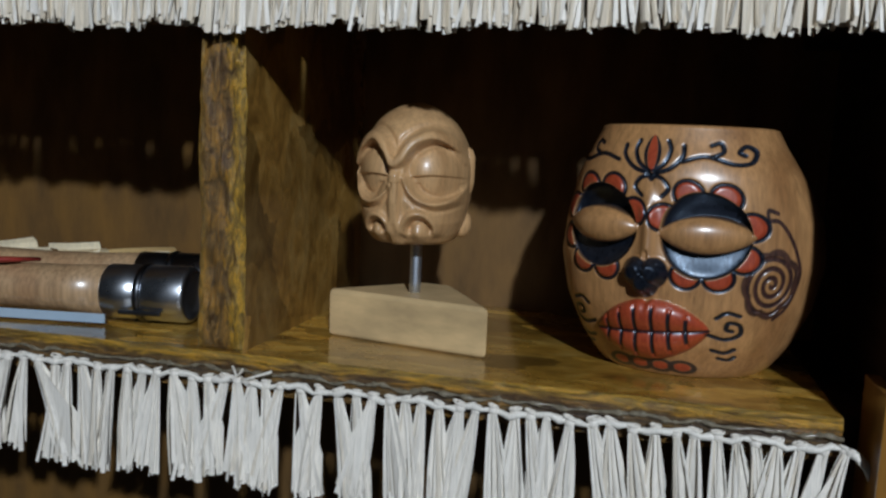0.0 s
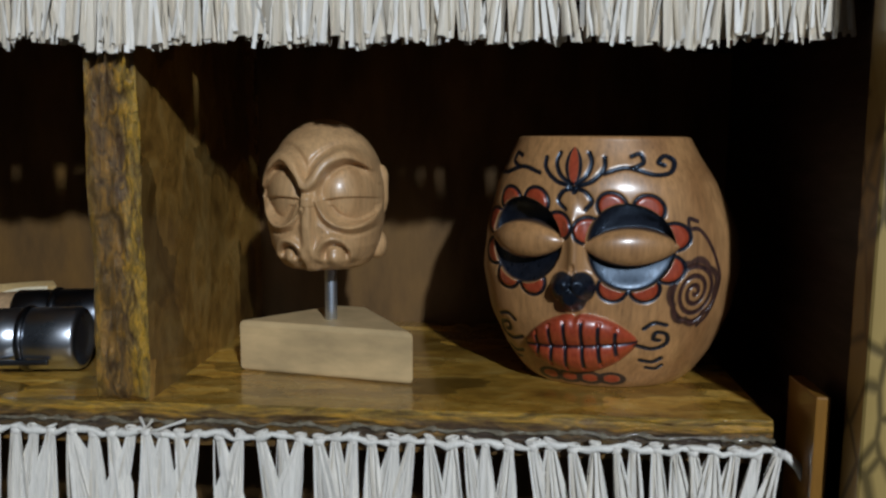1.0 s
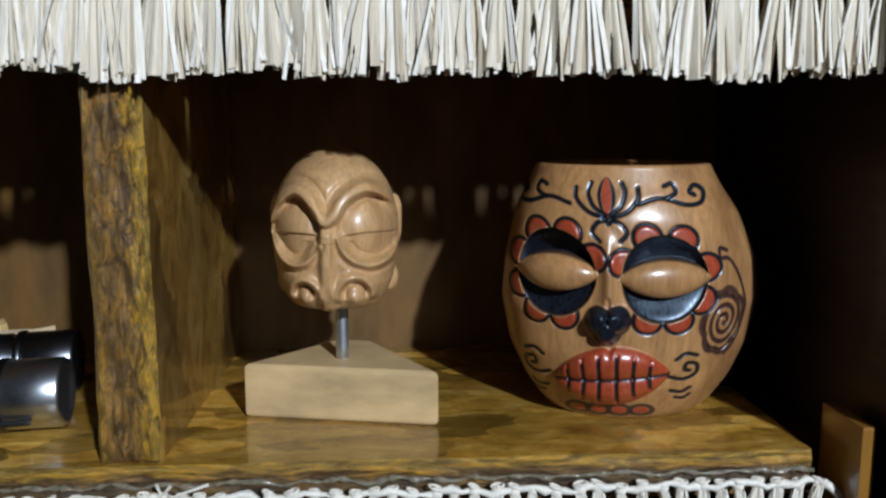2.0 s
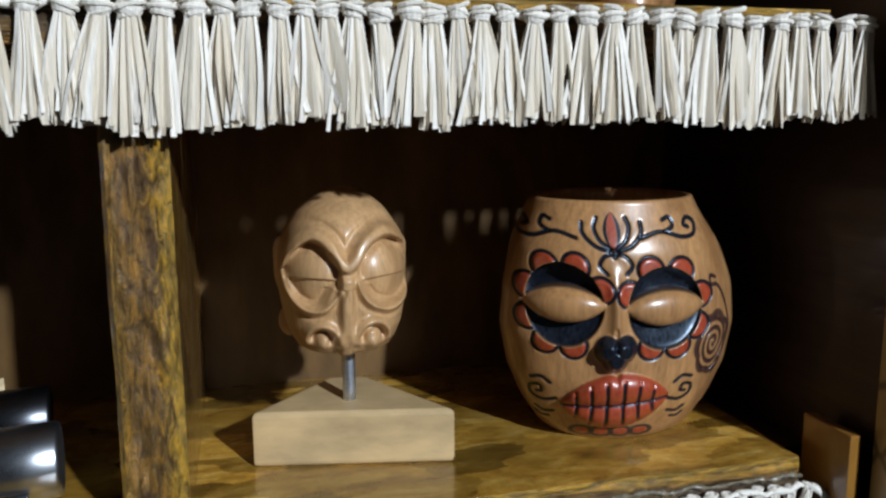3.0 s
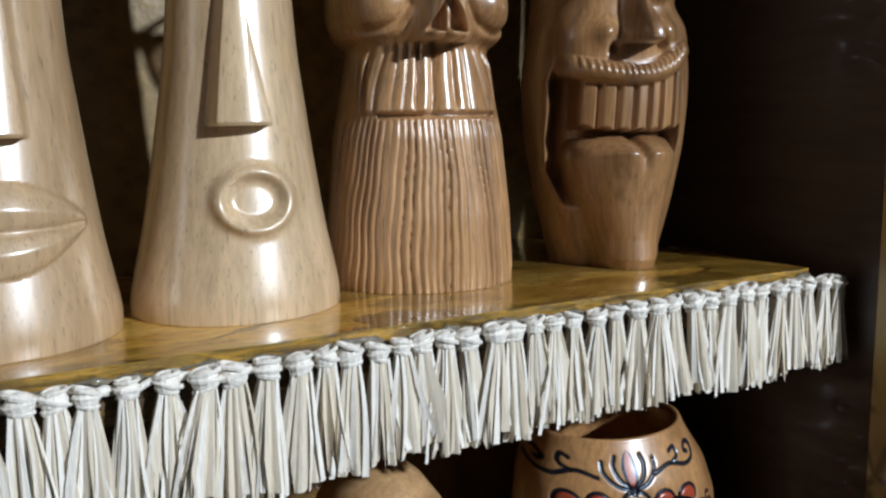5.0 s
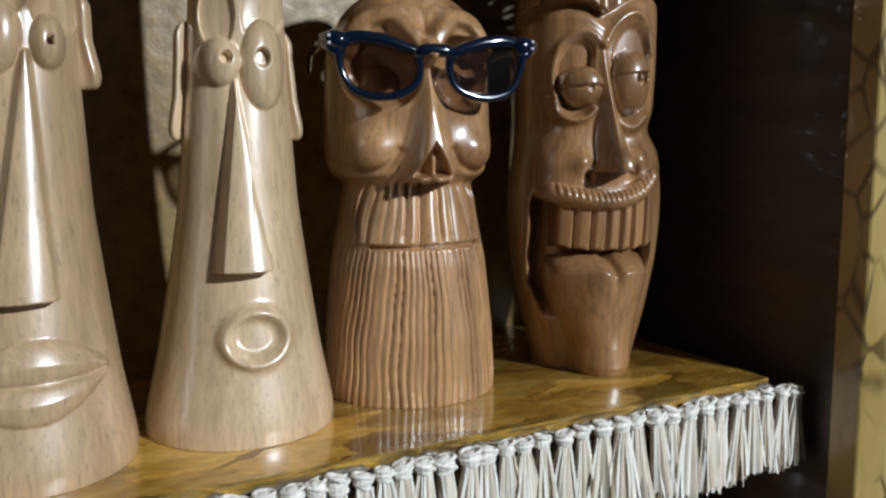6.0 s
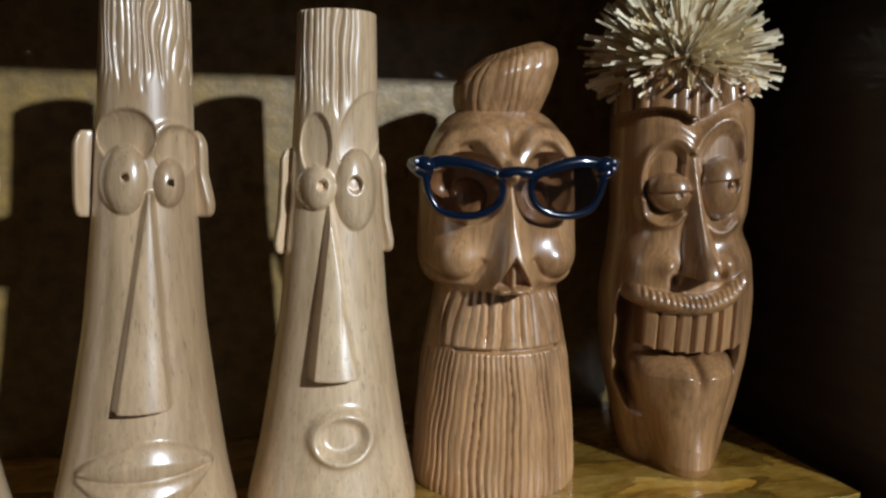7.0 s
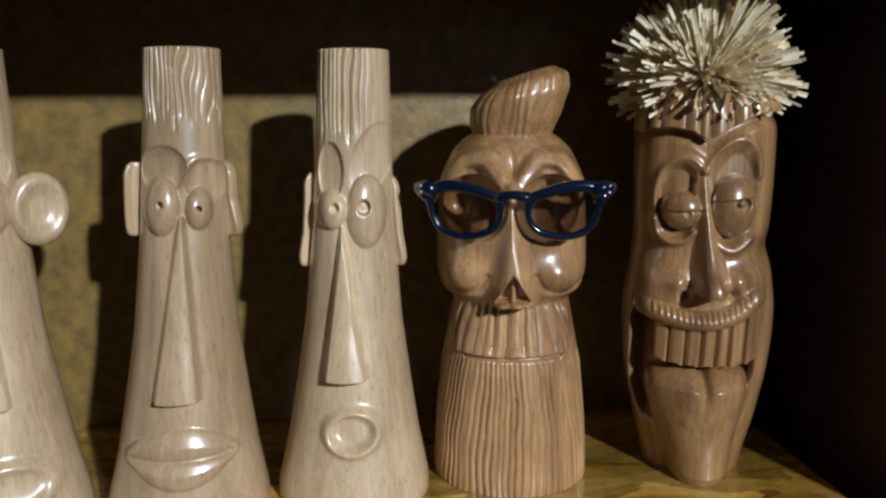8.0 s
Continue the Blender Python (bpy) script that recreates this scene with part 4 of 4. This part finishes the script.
        plum = np.maximum(plum, sstep(1.3, 0.7, q))
    # small chin flower
    for a in (-14, -5, 4, 13):
        q = np.hypot((u - 1 - a) / 5.0, (z - 5.0) / 3.0)
        red = np.maximum(red, sstep(0.75, 0.6, q))
        black = np.maximum(black, sstep(0.35, 0.15, np.abs(q - 0.95)) * 0.9)
    return d, red, black, plum


def mug():
    prof = [(1.200, 0.0335), (1.203, 0.0375), (1.215, 0.0455), (1.232, 0.0528), (1.252, 0.0564), (1.270, 0.0547), (1.290, 0.0480), (1.303, 0.0410), (1.310, 0.0377)]
    rows, front, rear = 420, 500, 70
    kept = {}

    def relief(u, z, th):
        d, r, b, p = mug_paint(u * 1000 + 5.4, (z - 1.2) * 1000, th)
        face = (np.cos(th) > 0.02)
        kept["rgb"] = np.stack([r * face, b * face, p * face * (np.cos(th) < 0.85), np.ones_like(r)], -1).reshape(-1, 4)
        return d / 1000 * face

    def oval(TH, Z):
        # flatter across one slant than the other, rounder towards the rim
        slim = 44.0 + 7.5 * sstep(1.262, 1.300, Z)
        w = TH - radians(27)
        return 1 / 56.4 / np.sqrt((np.cos(w) / slim) ** 2 + (np.sin(w) / 60.0) ** 2)

    v, f = turned(prof, relief, rows=rows, front=front, rear=rear, hollow=0.062, section=oval, wave=lambda X, Y, Z, TH: (X - 0.0048 * sstep(1.262, 1.310, Z), Y, Z))
    ob = mesh_object("face_mug", v, f, painted_wood())
    col = np.zeros((len(v), 4))
    col[:len(kept["rgb"])] = kept["rgb"]
    at = ob.data.color_attributes.new("paint", "FLOAT_COLOR", "POINT")
    at.data.foreach_set("color", np.clip(col, 0, 1).ravel())
    ob.matrix_world = pose(0.0797, 0.0682, 0.0002, 0, 0, -20)
    tagged(ob, "carved wooden skull-face mug painted red and black", "mug")


mug()


# ---- carved head on its stand ----
def relief_skull(u, z, th):
    u, z = u * 1000, (z - 1.248) * 1000
    d = 0 * u

    def near(pts):
        return stroke_dist(u, z, curve_pts(pts))

    brow = near([(-27, 42), (-23, 48.5), (-20, 52.5), (-14.7, 54.6), (-9.5, 52), (-5.6, 45.5), (-2.1, 42), (1.4, 44.5), (6.1, 51.5), (13.9, 55.4), (21.7, 53), (28, 44)])
    for c, a, b in (((-15.2, 37.5), 10.8, 13.0), ((16.0, 38.0), 13.0, 13.6)):
        eye = np.hypot((u - c[0]) / a, (z - c[1]) / b)
        dome = 0.75 * np.clip(1 - (eye / 0.98) ** 2, 0, 1) ** 0.7
        d = d - 4.6 * sstep(1.08, 0.90, eye) + 4.4 * dome
        # the upper lid stands over the lower half of the eye
        edge = 35.5 + 1.2 * np.cos((u - c[0]) / 7.0)
        d = d - 1.9 * sstep(edge + 0.5, edge - 0.6, z) * sstep(0.95, 0.70, eye)
    d = d + 4.8 * np.exp(-(brow / 2.6) ** 4) - 1.2 * np.exp(-((brow - 5.0) / 1.3) ** 2) * sstep(44, 50, z)
    for bag in ([(-26, 36), (-22.5, 28), (-17, 23.8), (-11, 25), (-6.5, 32)], [(3.2, 35), (7.4, 27.3), (16, 23.2), (25, 26), (30, 34)]):
        q = near(bag)
        d = d + 3.0 * np.exp(-(q / 1.7) ** 2) - 1.0 * np.exp(-((q - 3.4) / 1.0) ** 2) * (z < 33)
    # straight nose ridge between two curled nostrils
    d = d + 3.6 * np.exp(-((u + 2.0) / 2.9) ** 4) * sstep(41, 36, z)
    for c, r in ((-11.8, 6.4), (9.2, 7.4)):
        arch = np.hypot(u - c, (z - 10.5) * 0.92)
        d = d + 3.2 * np.exp(-((arch - r) / 1.7) ** 2) * sstep(6, 10, z) - 2.6 * np.exp(-((arch - r + 3.0) / 1.1) ** 2) * sstep(8, 12, z)
        d = d + 3.4 * np.exp(-(np.hypot(u - c, z - 8.5) / 3.4) ** 2)
    d = d + 1.2 * np.exp(-(np.hypot((u + 2) / 9, (z - 57) / 6)) ** 2)
    return d / 1000


EAR_SKULL = [(0, 0.0030), (0.3, 0.0052), (0.8, 0.0055), (1, 0.0040)]
SK = [(1.2505, 0.0150), (1.251, 0.0205), (1.2525, 0.0235), (1.256, 0.0262), (1.262, 0.0290), (1.272, 0.0312), (1.284, 0.0322)]
SK += [(1.284 + 0.0352 * math.sin(a), 0.0322 * math.cos(a)) for a in np.linspace(0.08, 1.5, 26)]
v, f = join(turned(SK, relief_skull, rows=300, front=270, rear=80, squash=(0.86, 1.0), dome=True, section=squarish(2.3)),
            flap_ear(-1, 1.2735, 1.2985, 0.0238, EAR_SKULL, 0.004, 0.007, 40, 0.0015), flap_ear(1, 1.2735, 1.2985, 0.0238, EAR_SKULL, 0.004, 0.007, 40, 0.0015),
            blob((0.0225, 0.008, 1.260), (0.005, 0.006, 0.007)), blob((-0.0225, 0.008, 1.260), (0.005, 0.006, 0.007)))
ob = mesh_object("skull_carving", v, f, HEAD_WOOD)
ob.matrix_world = pose(-0.0548, 0.0630, 0, 0, 0, 0)
tagged(ob, "small honey-brown carved wooden skull on a steel pin", "carving")
stand = new("display_stand")
stand.location = (-0.053, 0.061, LOW)
tagged(stand, "pale wedge-shaped wooden block with a steel pin", "display stand")
bm = bmesh.new()
fr = [(-0.0435, -0.0075), (0.0425, -0.0245), (0.012, 0.030), (-0.005, 0.033)]
lo = [bm.verts.new((x, y, 0)) for x, y in fr]
hi = [bm.verts.new((x, y, 0.0245)) for x, y in fr]
bm.faces.new(lo[::-1]); bm.faces.new(hi)
for i in range(4):
    bm.faces.new((lo[i], lo[(i + 1) % 4], hi[(i + 1) % 4], hi[i]))
bmesh.ops.recalc_face_normals(bm, faces=bm.faces)
bmesh.ops.bevel(bm, geom=list(bm.edges), offset=0.0024, segments=3, profile=0.6, affect="EDGES")
part("block", bm, BLOCK_WOOD, stand, smooth=False)
v, f = tube([(0, 0, 0.022), (0, 0, 0.030), (0, 0, 0.045), (0, 0, 0.058)], [0.0029] * 4, 18)
mesh_object("pin", v, f, PIN_STEEL, parent=stand, label="steel pin")


# ---- glasses on the bearded figure ----
def glasses():
    root = new("toy_glasses")
    root.matrix_world = pose(-0.0312, 0.0355, 1.5392, 0, 0, -11) @ Matrix.Diagonal((0.94, 1, 1, 1))
    tagged(root, "glossy navy plastic cat-eye toy glasses on the bearded figure", "glasses")
    pieces = []
    for s in (-1, 1):
        rim = [(14, 5.6), (24, 8.2), (34, 9.0), (41, 7.0), (42, 2.0), (40, -6.0), (35, -12.2), (25, -14.6), (15, -13.2), (8.6, -9.0), (6.6, -2.5), (8.6, 3.2)]
        line = curve_pts([(s * x / 1000, z / 1000) for x, z in rim + [rim[0]]], 5)[:-1]
        pts = [(x, 0.0035 * (abs(x) / 0.045) ** 2, z) for x, z in line]
        rad = [0.0018 + 0.0010 * max(0.0, min(1.0, (z + 0.002) / 0.009)) for _, _, z in pts]
        pieces.append(tube(pts, rad, 10, True, 1.0))
        pieces.append(tube([(s * 0.038, 0.0026, 0.0060), (s * 0.044, 0.0036, 0.0082), (s * 0.0495, 0.0050, 0.0080)], [0.0042, 0.0038, 0.0022], 10))
        pieces.append(tube([(s * 0.039, 0.0028, 0.0030), (s * 0.044, 0.0036, 0.0040), (s * 0.0485, 0.0048, 0.0068)], [0.0026, 0.0026, 0.0018], 10))
    pieces.append(tube([(-0.0095, 0.0, 0.0028), (-0.005, -0.0006, 0.0042), (0, -0.0008, 0.0046), (0.005, -0.0006, 0.0042), (0.0095, 0.0, 0.0028)], [0.0028] * 5, 10))
    v, f = join(*pieces)
    mesh_object("frame", v, f, BLUE_PLASTIC, parent=root)
    for s in (-1, 1):
        pts = [(s * 0.0485, 0.0055, 0.0070), (s * 0.0485, 0.016, 0.0072), (s * 0.0475, 0.050, 0.0070), (s * 0.0460, 0.066, 0.001)]
        v, f = tube(pts, [0.0016, 0.0016, 0.0014, 0.0012], 8)
        mesh_object("temple", v, f, BLUE_PLASTIC, parent=root)
        inner = [(14, 4.6), (24, 7.2), (34, 8.0), (40, 6.0), (41, 1.5), (39, -5.6), (34.5, -11.2), (25, -13.6), (15, -12.2), (9.6, -8.4), (7.6, -2.5), (9.6, 2.6)]
        n = len(inner)
        face = [(s * x / 1000, 0.0035 * (x / 45) ** 2 + dy, z / 1000) for dy in (-0.0004, 0.0004) for x, z in inner]
        order = list(range(n)) if s > 0 else list(range(n))[::-1]
        sides = [(order[i], order[i] + n, order[(i + 1) % n] + n, order[(i + 1) % n]) for i in range(n)]
        mesh_object("lens", face, [tuple(order), tuple(q + n for q in order[::-1])] + sides, LENS, smooth=False, parent=root, label="dark tinted plastic lens")
        for dz in (0.0062, 0.0092):
            v, f = blob((s * 0.0462, 0.0002, dz), (0.0008, 0.0005, 0.0008), (0, 0, 0), 10, 8)
            mesh_object("rivet", v, f, CHROME, parent=root, label="tiny silver rivet")


glasses()


# ---- folding knives behind the divider ----
def lathe_x(profile, sides=36):
    """A solid turned about the x axis from (x, r) pairs."""
    verts, faces = [], []
    for x, r in profile:
        for k in range(sides):
            w = 2 * math.pi * k / sides
            verts.append((x, r * math.sin(w), r * math.cos(w)))
    n = len(profile)
    for i in range(n - 1):
        for k in range(sides):
            l = (k + 1) % sides
            faces.append((i * sides + k, i * sides + l, (i + 1) * sides + l, (i + 1) * sides + k))
    faces.append(tuple(range(sides))[::-1])
    faces.append(tuple((n - 1) * sides + k for k in range(sides)))
    return verts, faces


KNIFE_WOOD = carved_wood("beech_handle", (0.47, 0.30, 0.16), (0.38, 0.22, 0.11), 0.4, 0.3)
# pale blue base colour stands in for a window reflected in the blade
BLADE = plain("reflection_blue_blade", (0.42, 0.55, 0.68), 0.35, 0.2, 0.1, 60, 0.0, 0.03)
RED_CLOTH = plain("red_strap_cloth", (0.30, 0.025, 0.015), 0.6, 0, 0.35, 200, 0.0, 0.3)


def knife(loc, turn, ring_material, label, blade):
    root = new("folding_knife")
    root.matrix_world = pose(*loc, 0, 0, turn) @ Matrix.Scale(1.12, 4)
    tagged(root, label, "knife", "folding knives")
    v, f = lathe_x([(-0.115, 0.006), (-0.108, 0.010), (-0.085, 0.0118), (-0.05, 0.0108), (-0.02, 0.0112), (0.0, 0.0122)])
    mesh_object("handle", v, f, KNIFE_WOOD, parent=root, label="pale wooden handle")
    v, f = lathe_x([(0.0, 0.0123), (0.0006, 0.0128), (0.014, 0.0129), (0.0155, 0.0118), (0.018, 0.0118), (0.0195, 0.0132), (0.0385, 0.0133), (0.0400, 0.0126), (0.0402, 0.0110), (0.0388, 0.0105), (0.0386, 0.0040)])
    mesh_object("locking_collar", v, f, ring_material, parent=root, label="polished steel locking collar")
    v, f = lathe_x([(0.0165, 0.0134), (0.0175, 0.0139), (0.0190, 0.0139), (0.0198, 0.0134)])
    mesh_object("collar_ridge", v, f, DARK_STEEL, parent=root)
    part("collar_slot", box_bm(0.010, 0.030, -0.0138, -0.0118, -0.0082, -0.0060, 0.0006), DARK_STEEL, root)
    if blade:
        part("blade", box_bm(-0.110, 0.004, -0.0142, -0.0128, -0.0128, -0.0085, 0.0006), BLADE, root, "narrow steel blade, its pale blue reflection put into the colour")
    return root


knife((-0.2140, 0.041, LOW + 0.0157), 8, CHROME, "wooden folding knife with a bright steel collar", True)
knife((-0.2270, 0.088, LOW + 0.0157), 10, DARK_STEEL, "wooden folding knife with a dark steel collar", False)

# red strap and a heap of straw behind the knives
v, f = tube([(-0.312, 0.0170, 1.2265), (-0.292, 0.0195, 1.2285), (-0.275, 0.0225, 1.2298), (-0.265, 0.0290, 1.2300), (-0.259, 0.0420, 1.2290)], [0.004, 0.0055, 0.0055, 0.0045, 0.003], 10, False, 0.35)
strap = mesh_object("red_strap", v, f, RED_CLOTH)
tagged(strap, "red cloth strap lying over the folding knife", "strap")
rnd = random.Random(77)
pieces = []
for i in range(70):
    x, y = rnd.uniform(-0.36, -0.225), rnd.uniform(0.122, 0.154)
    z = LOW + 0.001 + rnd.uniform(0, 0.022) * (1 - abs(y - 0.138) / 0.03)
    a = rnd.gauss(0, 0.35)
    l = rnd.uniform(0.03, 0.07)
    pieces.append(strip((x - l / 2 * math.cos(a), y - l / 2 * math.sin(a) * 0.4, z), (x + l / 2 * math.cos(a), y + l / 2 * math.sin(a) * 0.4, z + rnd.uniform(-0.002, 0.004)), rnd.uniform(0.003, 0.009), 0.0003, 0.004, rnd, 5, rnd.uniform(-1, 1)))
v, f = join(*pieces)
heap = mesh_object("straw_heap", v, f, HAIR_STRAW, smooth=False)
tagged(heap, "loose heap of dry raffia straw on the shelf", "straw", kind="stuff")

# ---- right-hand edge of the cabinet ----
RAIL = plain("orange_varnished_batten", (0.34, 0.155, 0.026), 0.3, 0, 0.3, 60, 0.8, 0.1, (1, 1, 0.2))
rail = part("batten", box_bm(0.1450, 0.1505, -0.017, 0.012, 0.95, 1.2165, 0.0009), RAIL)
tagged(rail, "orange-brown varnished batten beside the shelf end", "batten")
# added blocks: close the gap beside each shelf end against leaking light
for z in (LOW, HIGH, TOP):
    c = part("gap_blocker", box_bm(0.1372, 0.1568, 0.022, BACK_Y - 0.0005, z - 0.030, z - 0.004, 0.001), DARK_WALL)
    tagged(c, "dark block added to stop light leaking past the shelf end", "cleat", "shelf cleats")


def carved_post():
    """Yellow front post of the cabinet with burnt-in scroll marks."""
    m, nt, p = nodes_of("yellow_scorched_wood")
    tone = noise_tex(nt, tex_coords(nt, (30, 30, 6)), 1.0, 5.0, 0.6)
    v = nt.nodes.new("ShaderNodeTexVoronoi")
    v.feature = "DISTANCE_TO_EDGE"
    v.inputs["Scale"].default_value = 62.0
    link(nt, tex_coords(nt, (1, 1, 0.6)), v.inputs["Vector"])
    marks = ramp(nt, v.outputs["Distance"], [(0.02, grey(0.30)), (0.10, grey(1.0))])
    patch = ramp(nt, noise_tex(nt, tex_coords(nt, (24, 24, 18)), 1.0, 3.0, 0.5), [(0.42, grey(0.0)), (0.52, grey(1.0))])
    col = ramp(nt, tone, [(0.3, (0.30, 0.19, 0.05)), (0.7, (0.48, 0.34, 0.12))])
    col = mix(nt, "MIX", patch, col, mix(nt, "MULTIPLY", 1.0, col, marks))
    link(nt, col, p.inputs["Base Color"])
    p.inputs["Roughness"].default_value, p.inputs["Coat Weight"].default_value = 0.4, 0.5
    link(nt, bump(nt, marks, 0.3, 0.0006), p.inputs["Normal"])
    post = part("front_post", box_bm(0.1545, 0.235, -0.034, -0.0185, 0.75, 1.95, 0.002, 3), m)
    return tagged(post, "yellow wooden front post with dark scorched scroll marks", "post")


carved_post()

# ---- glue along the fringes, loose ends ----
for z, x1 in ((1.3860, 0.137), (1.1925, 0.137)):
    n = 420
    rnd = random.Random(int(z * 100))
    pts = [(-0.46 + (x1 + 0.46) * i / n, 0.0012 - 0.0008 * noise.noise((i * 0.21, z, 0)), z + 0.0022 * noise.noise((i * 0.13, 0, z))) for i in range(n + 1)]
    rad = [max(0.0004, 0.0009 + 0.0012 * noise.noise((i * 0.31, 3, z)) + 0.0010 * noise.noise((i * 0.9, 5, z))) for i in range(n + 1)]
    v, f = tube(pts, rad, 8)
    g = mesh_object("glue_bead", v, f, GLUE)
    tagged(g, "shiny dried glue bead along the shelf edge", "glue", "glue beads")

end = [(0.137, -0.003, 1.1893), (0.1410, -0.0045, 1.1880), (0.1445, -0.006, 1.1845), (0.1470, -0.0065, 1.1790), (0.1480, -0.007, 1.1730)]
v, f = tube(end, [0.0018, 0.0019, 0.0019, 0.0018, 0.0012], 8)
rnd = random.Random(4)
more = [strip((0.1478, -0.007, 1.1745), (0.1485 + rnd.uniform(-0.006, 0.004), -0.008, 1.164 + rnd.uniform(-0.004, 0.004)), 0.002, 0.0002, 0.001, rnd, 3) for _ in range(5)]
v, f = join((v, f), *more)
e = mesh_object("cord_end", v, f, CORD)
tagged(e, "frayed cord end drooping past the shelf corner", "cord")
more = []
for i in range(7):
    more.append(strip((-0.116 + rnd.uniform(-0.004, 0.003), -0.004, 1.1895), (-0.108 + rnd.uniform(-0.012, 0.012), -0.007, 1.1935 + rnd.uniform(-0.004, 0.004)), 0.0013, 0.0002, 0.001, rnd, 3))
v, f = join(*more)
t = mesh_object("straw_knot", v, f, STRAW, smooth=False)
tagged(t, "stray raffia knot sticking up from the fringe cord", "straw knot")
